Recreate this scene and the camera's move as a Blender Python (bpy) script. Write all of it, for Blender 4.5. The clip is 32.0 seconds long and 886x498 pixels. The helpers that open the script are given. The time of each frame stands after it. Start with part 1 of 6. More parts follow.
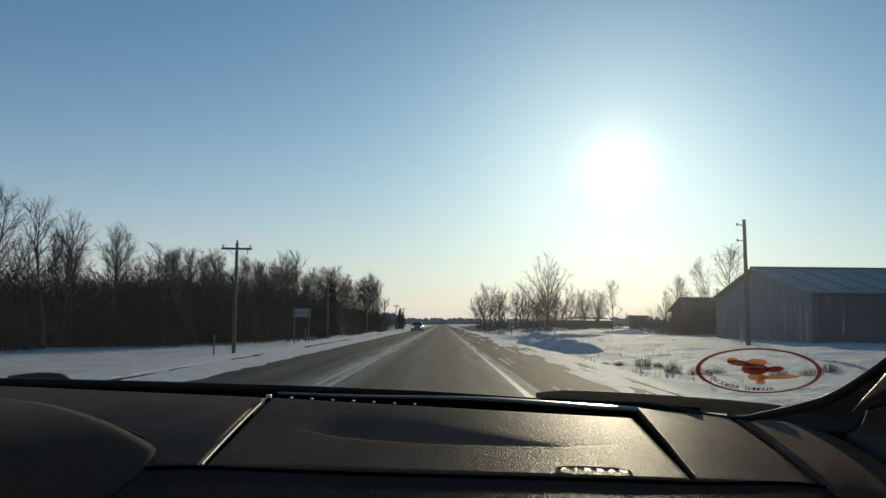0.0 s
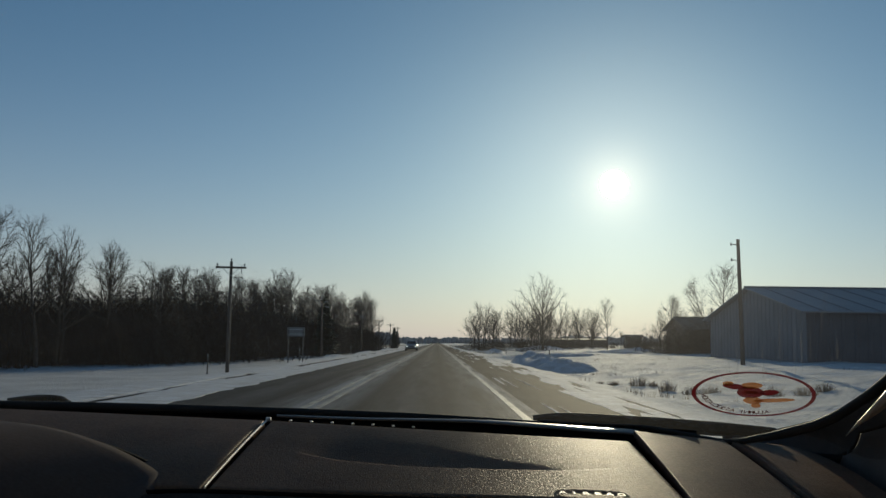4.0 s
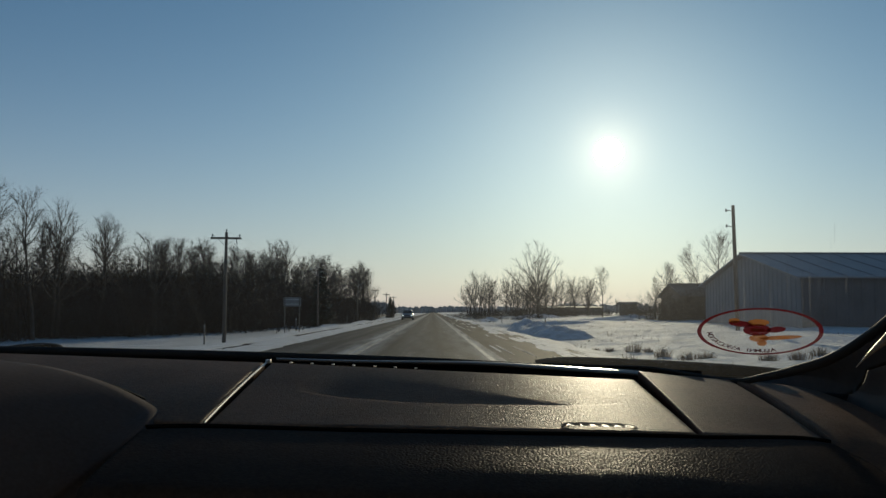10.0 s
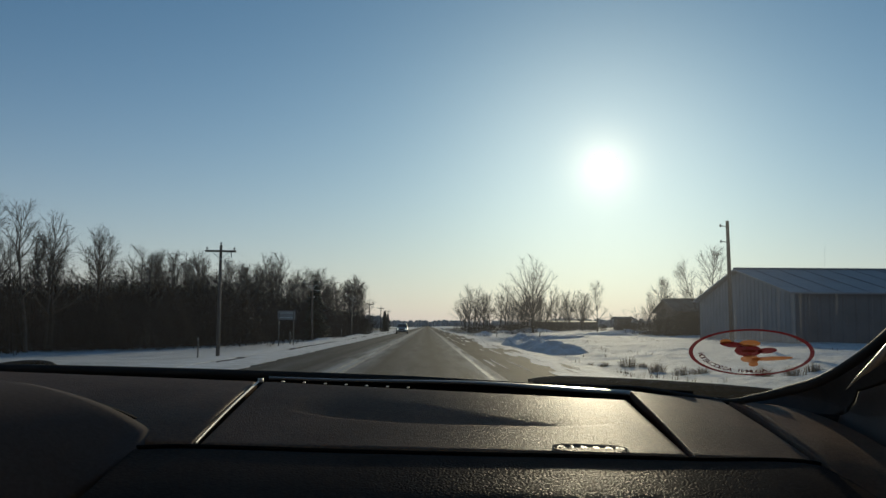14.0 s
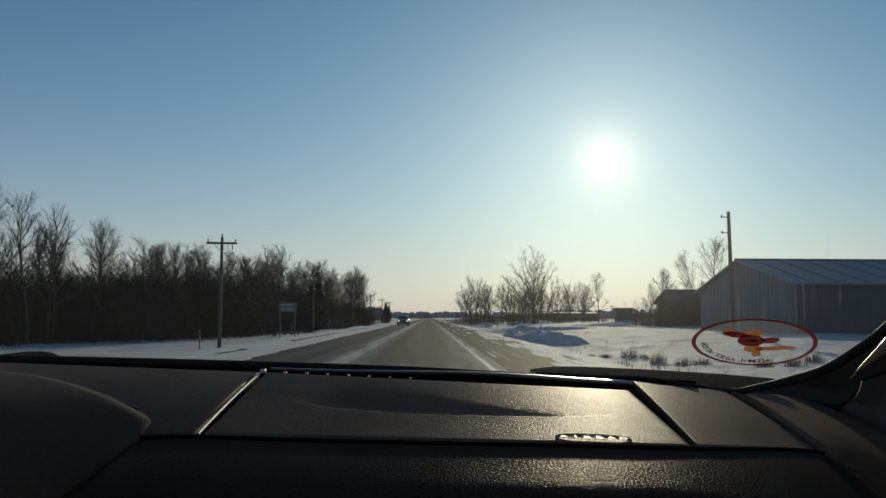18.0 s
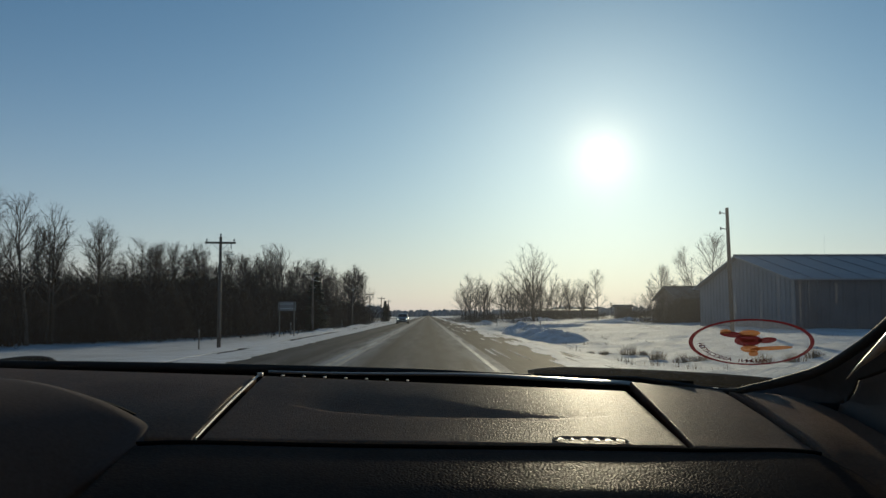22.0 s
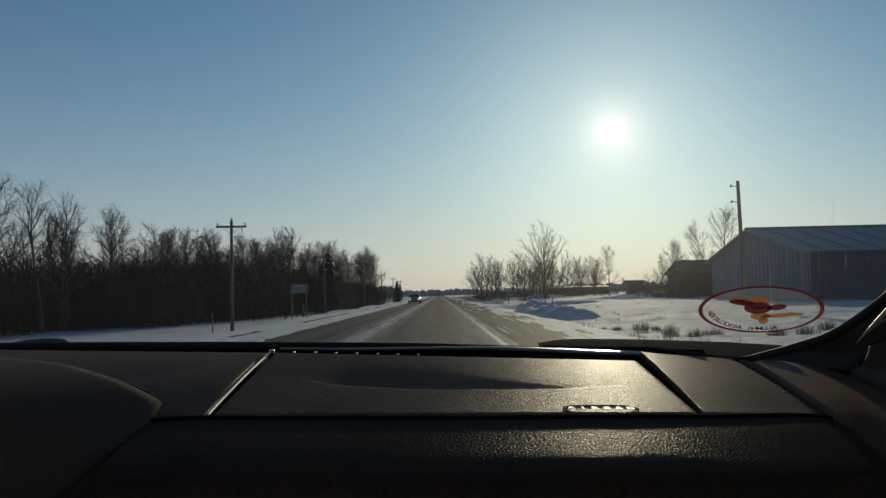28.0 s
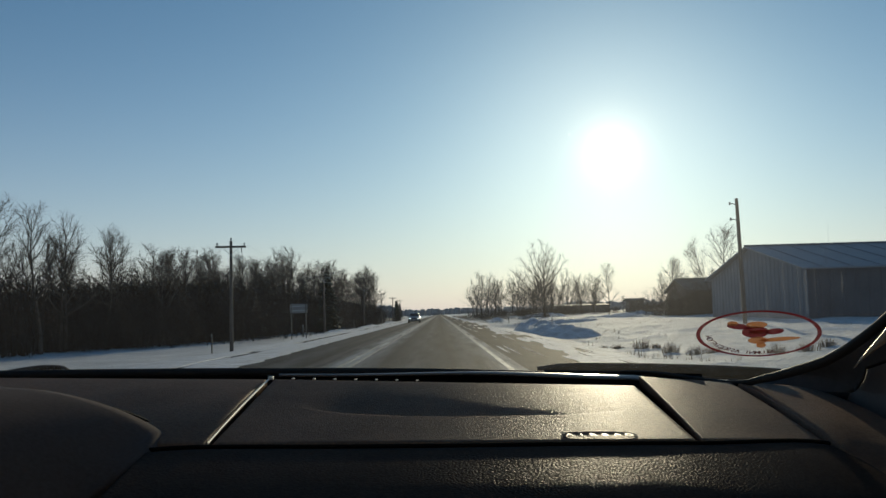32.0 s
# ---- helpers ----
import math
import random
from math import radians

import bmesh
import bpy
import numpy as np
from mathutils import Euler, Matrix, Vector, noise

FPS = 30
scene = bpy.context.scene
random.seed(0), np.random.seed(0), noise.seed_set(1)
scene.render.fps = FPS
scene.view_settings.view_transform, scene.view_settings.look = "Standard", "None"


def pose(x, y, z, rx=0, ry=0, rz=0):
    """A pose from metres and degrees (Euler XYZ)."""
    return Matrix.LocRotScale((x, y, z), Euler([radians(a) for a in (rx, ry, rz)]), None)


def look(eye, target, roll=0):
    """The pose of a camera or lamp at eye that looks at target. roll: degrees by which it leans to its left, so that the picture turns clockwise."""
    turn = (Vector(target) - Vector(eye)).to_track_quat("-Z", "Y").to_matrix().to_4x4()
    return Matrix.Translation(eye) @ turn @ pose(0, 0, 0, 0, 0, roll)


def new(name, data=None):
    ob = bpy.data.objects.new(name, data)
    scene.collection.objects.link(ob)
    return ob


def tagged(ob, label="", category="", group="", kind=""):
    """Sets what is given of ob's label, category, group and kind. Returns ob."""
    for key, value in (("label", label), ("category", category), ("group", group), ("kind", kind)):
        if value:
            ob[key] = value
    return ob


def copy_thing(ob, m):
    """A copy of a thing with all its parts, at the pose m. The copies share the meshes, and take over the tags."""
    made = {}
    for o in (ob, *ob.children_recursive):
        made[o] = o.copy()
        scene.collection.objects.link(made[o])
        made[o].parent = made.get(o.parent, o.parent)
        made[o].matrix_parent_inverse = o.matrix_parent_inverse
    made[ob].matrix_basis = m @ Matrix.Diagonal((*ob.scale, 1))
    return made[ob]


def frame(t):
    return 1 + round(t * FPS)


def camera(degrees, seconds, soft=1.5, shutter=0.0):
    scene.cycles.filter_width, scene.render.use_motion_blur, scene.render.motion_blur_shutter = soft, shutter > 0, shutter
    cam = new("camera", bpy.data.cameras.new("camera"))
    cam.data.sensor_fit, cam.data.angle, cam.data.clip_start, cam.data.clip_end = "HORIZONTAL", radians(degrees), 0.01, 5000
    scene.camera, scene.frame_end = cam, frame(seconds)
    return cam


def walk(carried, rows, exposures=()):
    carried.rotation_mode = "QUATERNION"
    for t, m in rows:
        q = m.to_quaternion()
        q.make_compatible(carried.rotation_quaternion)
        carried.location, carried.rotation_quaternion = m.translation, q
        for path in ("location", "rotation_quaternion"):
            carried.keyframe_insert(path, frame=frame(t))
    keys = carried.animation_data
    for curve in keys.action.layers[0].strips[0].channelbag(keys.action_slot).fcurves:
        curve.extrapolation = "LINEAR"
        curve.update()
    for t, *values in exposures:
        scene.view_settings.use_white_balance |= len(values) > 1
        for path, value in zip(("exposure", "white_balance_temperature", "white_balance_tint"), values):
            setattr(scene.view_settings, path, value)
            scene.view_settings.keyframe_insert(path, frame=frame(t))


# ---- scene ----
EYE = 1.15  # height of the eye over the road
cam = camera(50.0, 32.0, soft=1.5)
# seconds, place in the car (x right, y ahead, z over the eye's height), yaw, pitch, roll
PATH = [
    (0, 0.0071, -0.0117, 0.0248, 0.00, 4.49, 0.57), (0.5, 0.0017, -0.0074, 0.0156, -0.01, 4.82, 0.67), (1, 0.0023, 0.0004, 0.0093, -0.01, 3.59, 0.95),
    (1.5, -0.0033, -0.0169, 0.0209, -0.53, 8.27, -0.01), (2, -0.0007, -0.0206, 0.0311, 0.20, 5.07, 0.52), (2.5, 0.0031, -0.0229, 0.0251, 0.13, 4.66, 0.62),
    (4.5, 0.0021, -0.0230, 0.0298, -0.49, 5.82, 0.51), (5, -0.0049, -0.0062, 0.0210, -0.51, 4.88, 0.30), (5.5, -0.0020, -0.0150, 0.0260, -0.36, 4.69, 0.48),
    (6, -0.0090, -0.0128, 0.0269, -0.61, 5.57, 0.37), (6.5, -0.0032, -0.0091, 0.0218, -0.32, 4.41, 0.51), (7, -0.0089, -0.0117, 0.0195, -0.64, 5.04, 0.28),
    (7.5, -0.0054, -0.0112, 0.0178, -0.47, 5.15, 0.37), (8, -0.0064, -0.0092, 0.0173, -0.64, 5.00, 0.41), (8.5, -0.0058, -0.0076, 0.0169, -0.52, 4.77, 0.30),
    (9, -0.0059, -0.0102, 0.0232, -0.64, 5.53, 0.08), (9.5, -0.0050, -0.0036, 0.0133, -0.57, 4.04, 0.35), (10, -0.0030, -0.0024, -0.0004, -0.62, 3.79, 0.09),
    (10.5, -0.0025, -0.0029, 0.0072, -0.86, 4.32, -0.10), (11, -0.0038, -0.0046, 0.0113, -0.89, 4.56, -0.03), (11.5, 0.0016, -0.0024, 0.0086, -0.52, 4.41, -0.03),
    (12, -0.0061, -0.0129, 0.0155, -1.05, 5.50, -0.18), (12.5, -0.0001, -0.0039, 0.0091, -0.43, 4.10, -0.20), (13, -0.0023, 0.0016, 0.0024, -0.77, 3.77, 0.02),
    (13.5, 0.0018, -0.0020, 0.0046, -0.58, 4.09, 0.31), (14, -0.0010, -0.0057, 0.0052, -0.93, 4.63, 0.34), (14.5, 0.0001, -0.0022, 0.0027, -0.67, 4.29, 0.27),
    (16.5, -0.0019, -0.0041, 0.0008, -0.73, 4.13, 0.13), (17, -0.0031, -0.0050, 0.0057, -0.77, 4.31, 0.25), (17.5, -0.0010, -0.0026, 0.0012, -0.64, 3.75, 0.21),
    (18, -0.0022, -0.0035, 0.0041, -0.87, 4.12, 0.23), (18.5, -0.0008, -0.0059, 0.0056, -0.70, 4.06, 0.14), (19, 0.0002, -0.0001, -0.0023, -0.52, 3.14, 0.17),
    (19.5, -0.0020, -0.0034, -0.0000, -0.40, 3.48, -0.42), (20, 0.0005, -0.0020, 0.0044, -0.37, 3.62, -0.30), (20.5, -0.0012, -0.0039, 0.0084, -0.41, 3.38, -0.38),
    (21, -0.0003, 0.0007, -0.0039, -0.45, 3.12, -0.23), (21.5, 0.0037, -0.0076, 0.0004, -0.53, 3.32, -0.48), (22, 0.0003, -0.0035, 0.0083, -0.94, 4.00, -0.18),
    (22.5, 0.0040, -0.0020, 0.0144, -0.97, 3.79, -0.27), (23, 0.0015, -0.0039, 0.0032, -1.08, 2.91, -0.29), (23.5, 0.0029, -0.0042, 0.0014, -1.08, 3.14, -0.07),
    (24, -0.0005, -0.0097, 0.0096, -0.76, 4.05, -0.01), (24.5, -0.0012, -0.0051, 0.0091, -0.38, 3.41, -0.32), (25, -0.0008, 0.0007, 0.0045, -0.18, 2.76, -0.75),
    (25.5, 0.0043, -0.0031, -0.0000, 0.18, 3.29, -1.00), (27.5, 0.0074, -0.0028, 0.0041, -0.18, 3.27, -1.17), (28, 0.0028, -0.0047, 0.0026, -0.28, 2.77, -1.35),
    (28.5, 0.0036, -0.0046, -0.0027, -0.27, 3.42, -1.58), (29, 0.0045, -0.0024, 0.0002, -0.32, 2.43, -1.10), (29.5, 0.0067, -0.0049, 0.0002, -0.22, 3.24, -1.43),
    (30, 0.0037, -0.0053, 0.0014, -0.20, 3.27, -1.70), (30.5, 0.0014, -0.0062, 0.0002, -0.34, 3.54, -1.62), (31, 0.0052, -0.0172, 0.0093, -0.28, 4.02, -1.22),
    (31.5, 0.0050, -0.0071, 0.0031, -0.32, 3.42, -1.34), (32, 0.0043, -0.0095, 0.0094, -0.34, 3.91, -1.64),
]


def gaze(x, y, z, yaw, pitch, roll):
    a, b = radians(yaw), radians(pitch)
    eye = Vector((x, y, EYE + z))
    return look(eye, eye + Vector((-math.sin(a) * math.cos(b), math.cos(a) * math.cos(b), math.sin(b))), roll)


walk(cam, [(r[0], gaze(*r[1:])) for r in PATH], exposures=[(t, e, 5800, -6) for t, e in ((0.0, 0.23), (1.0, 0.05), (2.0, -0.14), (5.0, -0.12), (9.0, -0.1), (11.0, -0.1), (14.0, -0.02), (17.0, -0.06), (21.0, 0.02), (24.0, 0.05), (28.0, -0.18), (29.0, -0.05), (30.0, 0.25), (31.0, 0.3), (32.0, 0.18))])

# ---- light ----
SUN_EL, SUN_AZ = radians(9.5), radians(10.6)
SUN_DIR = Vector((math.sin(SUN_AZ) * math.cos(SUN_EL), math.cos(SUN_AZ) * math.cos(SUN_EL), math.sin(SUN_EL)))
world = bpy.data.worlds.new("winter_sky")
scene.world = world
world.use_nodes = True
wn = world.node_tree
sky = wn.nodes.new("ShaderNodeTexSky")
sky.sky_type = "NISHITA"
sky.sun_disc = False
sky.sun_elevation, sky.sun_rotation = SUN_EL, SUN_AZ
sky.air_density, sky.dust_density, sky.ozone_density, sky.altitude = 0.8, 0.3, 2.3, 250
# thin winter haze that pales the sky towards the horizon
way, split, fall, share, haze = (wn.nodes.new(n) for n in ("ShaderNodeTexCoord", "ShaderNodeSeparateXYZ", "ShaderNodeMath", "ShaderNodeMath", "ShaderNodeMix"))
wn.links.new(way.outputs["Generated"], split.inputs[0])
fall.operation, fall.inputs[0].default_value = "POWER", 0.00005
wn.links.new(split.outputs["Z"], fall.inputs[1])
share.operation, share.inputs[1].default_value, share.use_clamp = "MULTIPLY", 0.97, True
wn.links.new(fall.outputs[0], share.inputs[0])
haze.data_type = "RGBA"
haze.inputs["B"].default_value = (10.4, 7.75, 7.25, 1)
wn.links.new(share.outputs[0], haze.inputs["Factor"])
clear_air = wn.nodes.new("ShaderNodeMix")  # the dry cold air scatters little red
clear_air.data_type, clear_air.blend_type = "RGBA", "MULTIPLY"
clear_air.inputs["Factor"].default_value = 1.0
clear_air.inputs["B"].default_value = (0.83, 0.97, 1.02, 1)
wn.links.new(sky.outputs[0], clear_air.inputs["A"])
wn.links.new(clear_air.outputs["Result"], haze.inputs["A"])
wn.links.new(haze.outputs["Result"], wn.nodes["Background"].inputs[0])
wn.nodes["Background"].inputs[1].default_value = 0.067
lamp = bpy.data.lights.new("sun", "SUN")
lamp.energy, lamp.angle, lamp.color = 2.35, radians(0.5), (1.0, 0.75, 0.5)
sun_lamp = new("sun", lamp)
sun_lamp.matrix_world = Matrix.Translation((0, 0, 60)) @ SUN_DIR.to_track_quat("Z", "Y").to_matrix().to_4x4()


# ---- materials ----
def nodes_of(name):
    m = bpy.data.materials.new(name)
    m.use_nodes = True
    nt = m.node_tree
    return m, nt, nt.nodes["Principled BSDF"]


def coat(name, a, b=None, rough=0.6, scale=5.0, fine=0.0, fine_scale=80.0, bump=0.0, bump_scale=60.0, bump_dist=0.01,
         metal=0.0, gloss=0.5, stretch=(1, 1, 1), cut=(0.35, 0.7), world_space=False, vary=0.0):
    """A surface: two colours in large noise, a finer grain over it, relief, and a change from piece to piece."""
    m, nt, bsdf = nodes_of(name)
    b = b or tuple(c * 0.8 for c in a)
    N, L = nt.nodes.new, nt.links.new
    if world_space:
        place = N("ShaderNodeNewGeometry").outputs["Position"]
    else:
        place = N("ShaderNodeTexCoord").outputs["Object"]
    mp = N("ShaderNodeMapping")
    mp.inputs["Scale"].default_value = stretch
    L(place, mp.inputs["Vector"])
    big = N("ShaderNodeTexNoise")
    big.inputs["Scale"].default_value, big.inputs["Detail"].default_value = scale, 7
    L(mp.outputs[0], big.inputs["Vector"])
    ramp = N("ShaderNodeMapRange")
    ramp.inputs[1].default_value, ramp.inputs[2].default_value = cut
    L(big.outputs["Fac"], ramp.inputs[0])
    mix = N("ShaderNodeMix")
    mix.data_type = "RGBA"
    mix.inputs["A"].default_value, mix.inputs["B"].default_value = (*a, 1), (*b, 1)
    L(ramp.outputs[0], mix.inputs["Factor"])
    colour = mix.outputs["Result"]
    if fine or vary:
        hsv = N("ShaderNodeHueSaturation")
        L(colour, hsv.inputs["Color"])
        if fine:
            small = N("ShaderNodeTexNoise")
            small.inputs["Scale"].default_value, small.inputs["Detail"].default_value = fine_scale, 4
            L(mp.outputs[0], small.inputs["Vector"])
            val = N("ShaderNodeMapRange")
            val.inputs[1].default_value, val.inputs[2].default_value = 0.3, 0.7
            val.inputs[3].default_value, val.inputs[4].default_value = 1 - fine, 1 + fine
            L(small.outputs["Fac"], val.inputs[0])
        else:
            val = N("ShaderNodeMapRange")
            val.inputs[3].default_value, val.inputs[4].default_value = 1 - vary, 1 + vary
            L(N("ShaderNodeObjectInfo").outputs["Random"], val.inputs[0])
        L(val.outputs[0], hsv.inputs["Value"])
        colour = hsv.outputs["Color"]
    L(colour, bsdf.inputs["Base Color"])
    bsdf.inputs["Roughness"].default_value = rough
    bsdf.inputs["Metallic"].default_value = metal
    bsdf.inputs["Specular IOR Level"].default_value = gloss
    if bump:
        rel = N("ShaderNodeTexNoise")
        rel.inputs["Scale"].default_value, rel.inputs["Detail"].default_value = bump_scale, 5
        L(mp.outputs[0], rel.inputs["Vector"])
        bp = N("ShaderNodeBump")
        bp.inputs["Strength"].default_value, bp.inputs["Distance"].default_value = bump, bump_dist
        L(rel.outputs["Fac"], bp.inputs["Height"])
        L(bp.outputs[0], bsdf.inputs["Normal"])
    return m


def grained(name, base, rough, cell=330.0, strength=0.6, gloss=0.5):
    """Moulded vinyl with a leather grain."""
    m = coat(name, base, tuple(c * 0.75 for c in base), rough, 12.0, 0.15, 300.0)
    nt = m.node_tree
    bsdf = nt.nodes["Principled BSDF"]
    N, L = nt.nodes.new, nt.links.new
    pos = N("ShaderNodeTexCoord").outputs["Object"]
    warp = N("ShaderNodeTexNoise")
    warp.inputs["Scale"].default_value = 160
    L(pos, warp.inputs["Vector"])
    add = N("ShaderNodeVectorMath")
    add.operation = "MULTIPLY_ADD"
    add.inputs[1].default_value = (0.0005, 0.0005, 0.0005)
    L(warp.outputs["Color"], add.inputs[0])
    L(pos, add.inputs[2])
    vor = N("ShaderNodeTexVoronoi")
    vor.feature = "SMOOTH_F1"
    vor.inputs["Scale"].default_value = cell
    L(add.outputs[0], vor.inputs["Vector"])
    bp = N("ShaderNodeBump")
    bp.invert = True
    bp.inputs["Strength"].default_value, bp.inputs["Distance"].default_value = strength, 0.0012
    L(vor.outputs["Distance"], bp.inputs["Height"])
    L(bp.outputs[0], bsdf.inputs["Normal"])
    bsdf.inputs["Specular IOR Level"].default_value = gloss
    bsdf.inputs["Specular Tint"].default_value = (1.0, 0.88, 0.74, 1)
    return m


def glass(name, tint=(1, 1, 1), dirt=0.0, veil=0.0):
    """A thin pane: clear, with a Fresnel gloss, specks and wiped streaks of road salt."""
    m, nt, bsdf = nodes_of(name)
    N, L = nt.nodes.new, nt.links.new
    out = nt.nodes["Material Output"]
    nt.nodes.remove(bsdf)
    clear, shine = N("ShaderNodeBsdfTransparent"), N("ShaderNodeBsdfGlossy")
    clear.inputs[0].default_value = (*tint, 1)
    shine.inputs["Roughness"].default_value = 0.02
    fr = N("ShaderNodeFresnel")
    fr.inputs[0].default_value = 1.25
    m1 = N("ShaderNodeMixShader")
    L(fr.outputs[0], m1.inputs[0])
    L(clear.outputs[0], m1.inputs[1])
    L(shine.outputs[0], m1.inputs[2])
    last = m1
    if dirt:
        pos = N("ShaderNodeTexCoord").outputs["Object"]
        soil = N("ShaderNodeBsdfTranslucent")
        soil.inputs[0].default_value = (0.79, 0.765, 0.74, 1)
        specks = N("ShaderNodeTexVoronoi")
        specks.inputs["Scale"].default_value = 260
        L(pos, specks.inputs["Vector"])
        near = N("ShaderNodeMapRange")
        near.inputs[1].default_value, near.inputs[2].default_value = 0.16, 0.05
        L(specks.outputs["Distance"], near.inputs[0])
        few = N("ShaderNodeTexNoise")
        few.inputs["Scale"].default_value, few.inputs["Detail"].default_value = 9, 3
        L(pos, few.inputs["Vector"])
        fewr = N("ShaderNodeMapRange")
        fewr.inputs[1].default_value, fewr.inputs[2].default_value = 0.55, 0.75
        L(few.outputs["Fac"], fewr.inputs[0])
        spot = N("ShaderNodeMath")
        spot.operation = "MULTIPLY"
        L(near.outputs[0], spot.inputs[0])
        L(fewr.outputs[0], spot.inputs[1])
        mp = N("ShaderNodeMapping")
        mp.inputs["Scale"].default_value = (60, 3, 3)
        L(pos, mp.inputs["Vector"])
        streak = N("ShaderNodeTexNoise")
        streak.inputs["Scale"].default_value = 1.0
        L(mp.outputs[0], streak.inputs["Vector"])
        sr = N("ShaderNodeMapRange")
        sr.inputs[1].default_value, sr.inputs[2].default_value = 0.6, 0.85
        sr.inputs[4].default_value = 0.016
        L(streak.outputs["Fac"], sr.inputs[0])
        tot = N("ShaderNodeMath")
        tot.operation = "MULTIPLY_ADD"
        tot.inputs[1].default_value = dirt
        L(spot.outputs[0], tot.inputs[0])
        L(sr.outputs[0], tot.inputs[2])
        film = N("ShaderNodeMath")
        film.operation = "ADD"
        film.inputs[1].default_value = veil
        L(tot.outputs[0], film.inputs[0])
        # fine dust throws part of the light on in a narrow cone
        aim = N("ShaderNodeCombineXYZ")
        for k in range(3):
            aim.inputs[k].default_value = -SUN_DIR[k]
        for cone, share, hue in ((0.2, 0.00005, (1, 1, 1)), (0.34, 0.00038, (1, 0.97, 0.97)), (0.66, 0.0034, (0.9, 0.92, 1))):
            dust, m0 = N("ShaderNodeBsdfRefraction"), N("ShaderNodeMixShader")
            dust.inputs["Roughness"].default_value, dust.inputs["IOR"].default_value = cone, 1.3
            dust.inputs["Color"].default_value = (*hue, 1)
            L(aim.outputs[0], dust.inputs["Normal"])
            m0.inputs[0].default_value = share
            L(last.outputs[0], m0.inputs[1])
            L(dust.outputs[0], m0.inputs[2])
            last = m0
        m2 = N("ShaderNodeMixShader")
        L(film.outputs[0], m2.inputs[0])
        L(last.outputs[0], m2.inputs[1])
        L(soil.outputs[0], m2.inputs[2])
        last = m2
    L(last.outputs[0], out.inputs["Surface"])
    return m


def glowing(name, colour, strength):
    m, nt, bsdf = nodes_of(name)
    bsdf.inputs["Base Color"].default_value = (*colour, 1)
    bsdf.inputs["Emission Color"].default_value = (*colour, 1)
    bsdf.inputs["Emission Strength"].default_value = strength
    return m


M_SNOW = coat("snow", (0.74, 0.735, 0.73), (0.56, 0.555, 0.55), 0.8, 0.3, 0.22, 7.0, 1.0, 6.0, 0.1, world_space=True)
M_BANK = coat("ploughed_snow", (0.78, 0.79, 0.82), (0.55, 0.54, 0.53), 0.8, 1.6, 0.12, 9.0, 0.9, 5.0, 0.06, world_space=True)
M_ASPHALT = coat("salted_asphalt", (0.022, 0.0255, 0.029), (0.044, 0.05, 0.056), 0.7, 1.0, 0.18, 9.0, 0.5, 40.0, 0.01,
                 stretch=(1.3, 0.06, 1), cut=(0.4, 0.72), world_space=True, gloss=0.01)
def tracked(m):
    """Salt blown along the middle of the road and its edge, with darker wheel tracks between."""
    nt = m.node_tree
    N, L = nt.nodes.new, nt.links.new
    bsdf = nt.nodes["Principled BSDF"]
    old = bsdf.inputs["Base Color"].links[0].from_socket
    pos, sep = N("ShaderNodeNewGeometry"), N("ShaderNodeSeparateXYZ")
    L(pos.outputs["Position"], sep.inputs[0])
    ramp = N("ShaderNodeValToRGB")
    span = N("ShaderNodeMapRange")
    span.inputs[1].default_value, span.inputs[2].default_value = -6.2, 1.8
    L(sep.outputs["X"], span.inputs[0])
    stops = ((0.0, 0.8), (0.06, 0.15), (0.14, 0.0), (0.28, 0.12), (0.36, 0.0), (0.44, 0.4), (0.49, 1.0), (0.53, 0.5), (0.6, 0.0), (0.7, 0.15), (0.8, 0.0), (0.93, 0.3), (0.97, 0.75), (1.0, 0.5))
    while len(ramp.color_ramp.elements) < len(stops):
        ramp.color_ramp.elements.new(0.5)
    for e, (at, v) in zip(ramp.color_ramp.elements, stops):
        e.position, e.color = at, (v, v, v, 1)
    L(span.outputs[0], ramp.inputs[0])
    mp, salt, cut, mul, mix = N("ShaderNodeMapping"), N("ShaderNodeTexNoise"), N("ShaderNodeMapRange"), N("ShaderNodeMath"), N("ShaderNodeMix")
    mp.inputs["Scale"].default_value = (2.6, 0.16, 1)
    L(pos.outputs["Position"], mp.inputs["Vector"])
    salt.inputs["Scale"].default_value, salt.inputs["Detail"].default_value = 1.0, 6
    L(mp.outputs[0], salt.inputs["Vector"])
    cut.inputs[1].default_value, cut.inputs[2].default_value = 0.25, 0.6
    L(salt.outputs["Fac"], cut.inputs[0])
    mul.operation = "MULTIPLY"
    L(ramp.outputs[0], mul.inputs[0])
    L(cut.outputs[0], mul.inputs[1])
    mix.data_type = "RGBA"
    mix.inputs["B"].default_value = (0.55, 0.55, 0.55, 1)
    L(mul.outputs[0], mix.inputs["Factor"])
    L(old, mix.inputs["A"])
    L(mix.outputs["Result"], bsdf.inputs["Base Color"])


tracked(M_ASPHALT)
M_SHOULDER = coat("salted_shoulder", (0.022, 0.023, 0.025), (0.07, 0.072, 0.075), 0.75, 0.9, 0.2, 6.0, 0.5, 20.0, 0.02,
                  stretch=(1.0, 0.15, 1), cut=(0.45, 0.75), world_space=True, gloss=0.006)
M_LINE = coat("worn_white_paint", (0.42, 0.41, 0.38), (0.15, 0.145, 0.13), 0.6, 3.0, 0.2, 30.0, stretch=(1, 0.3, 1), world_space=True)
M_YELLOW = coat("worn_yellow_paint", (0.36, 0.34, 0.28), (0.12, 0.112, 0.095), 0.6, 3.0, 0.2, 30.0, stretch=(1, 0.3, 1), world_space=True)
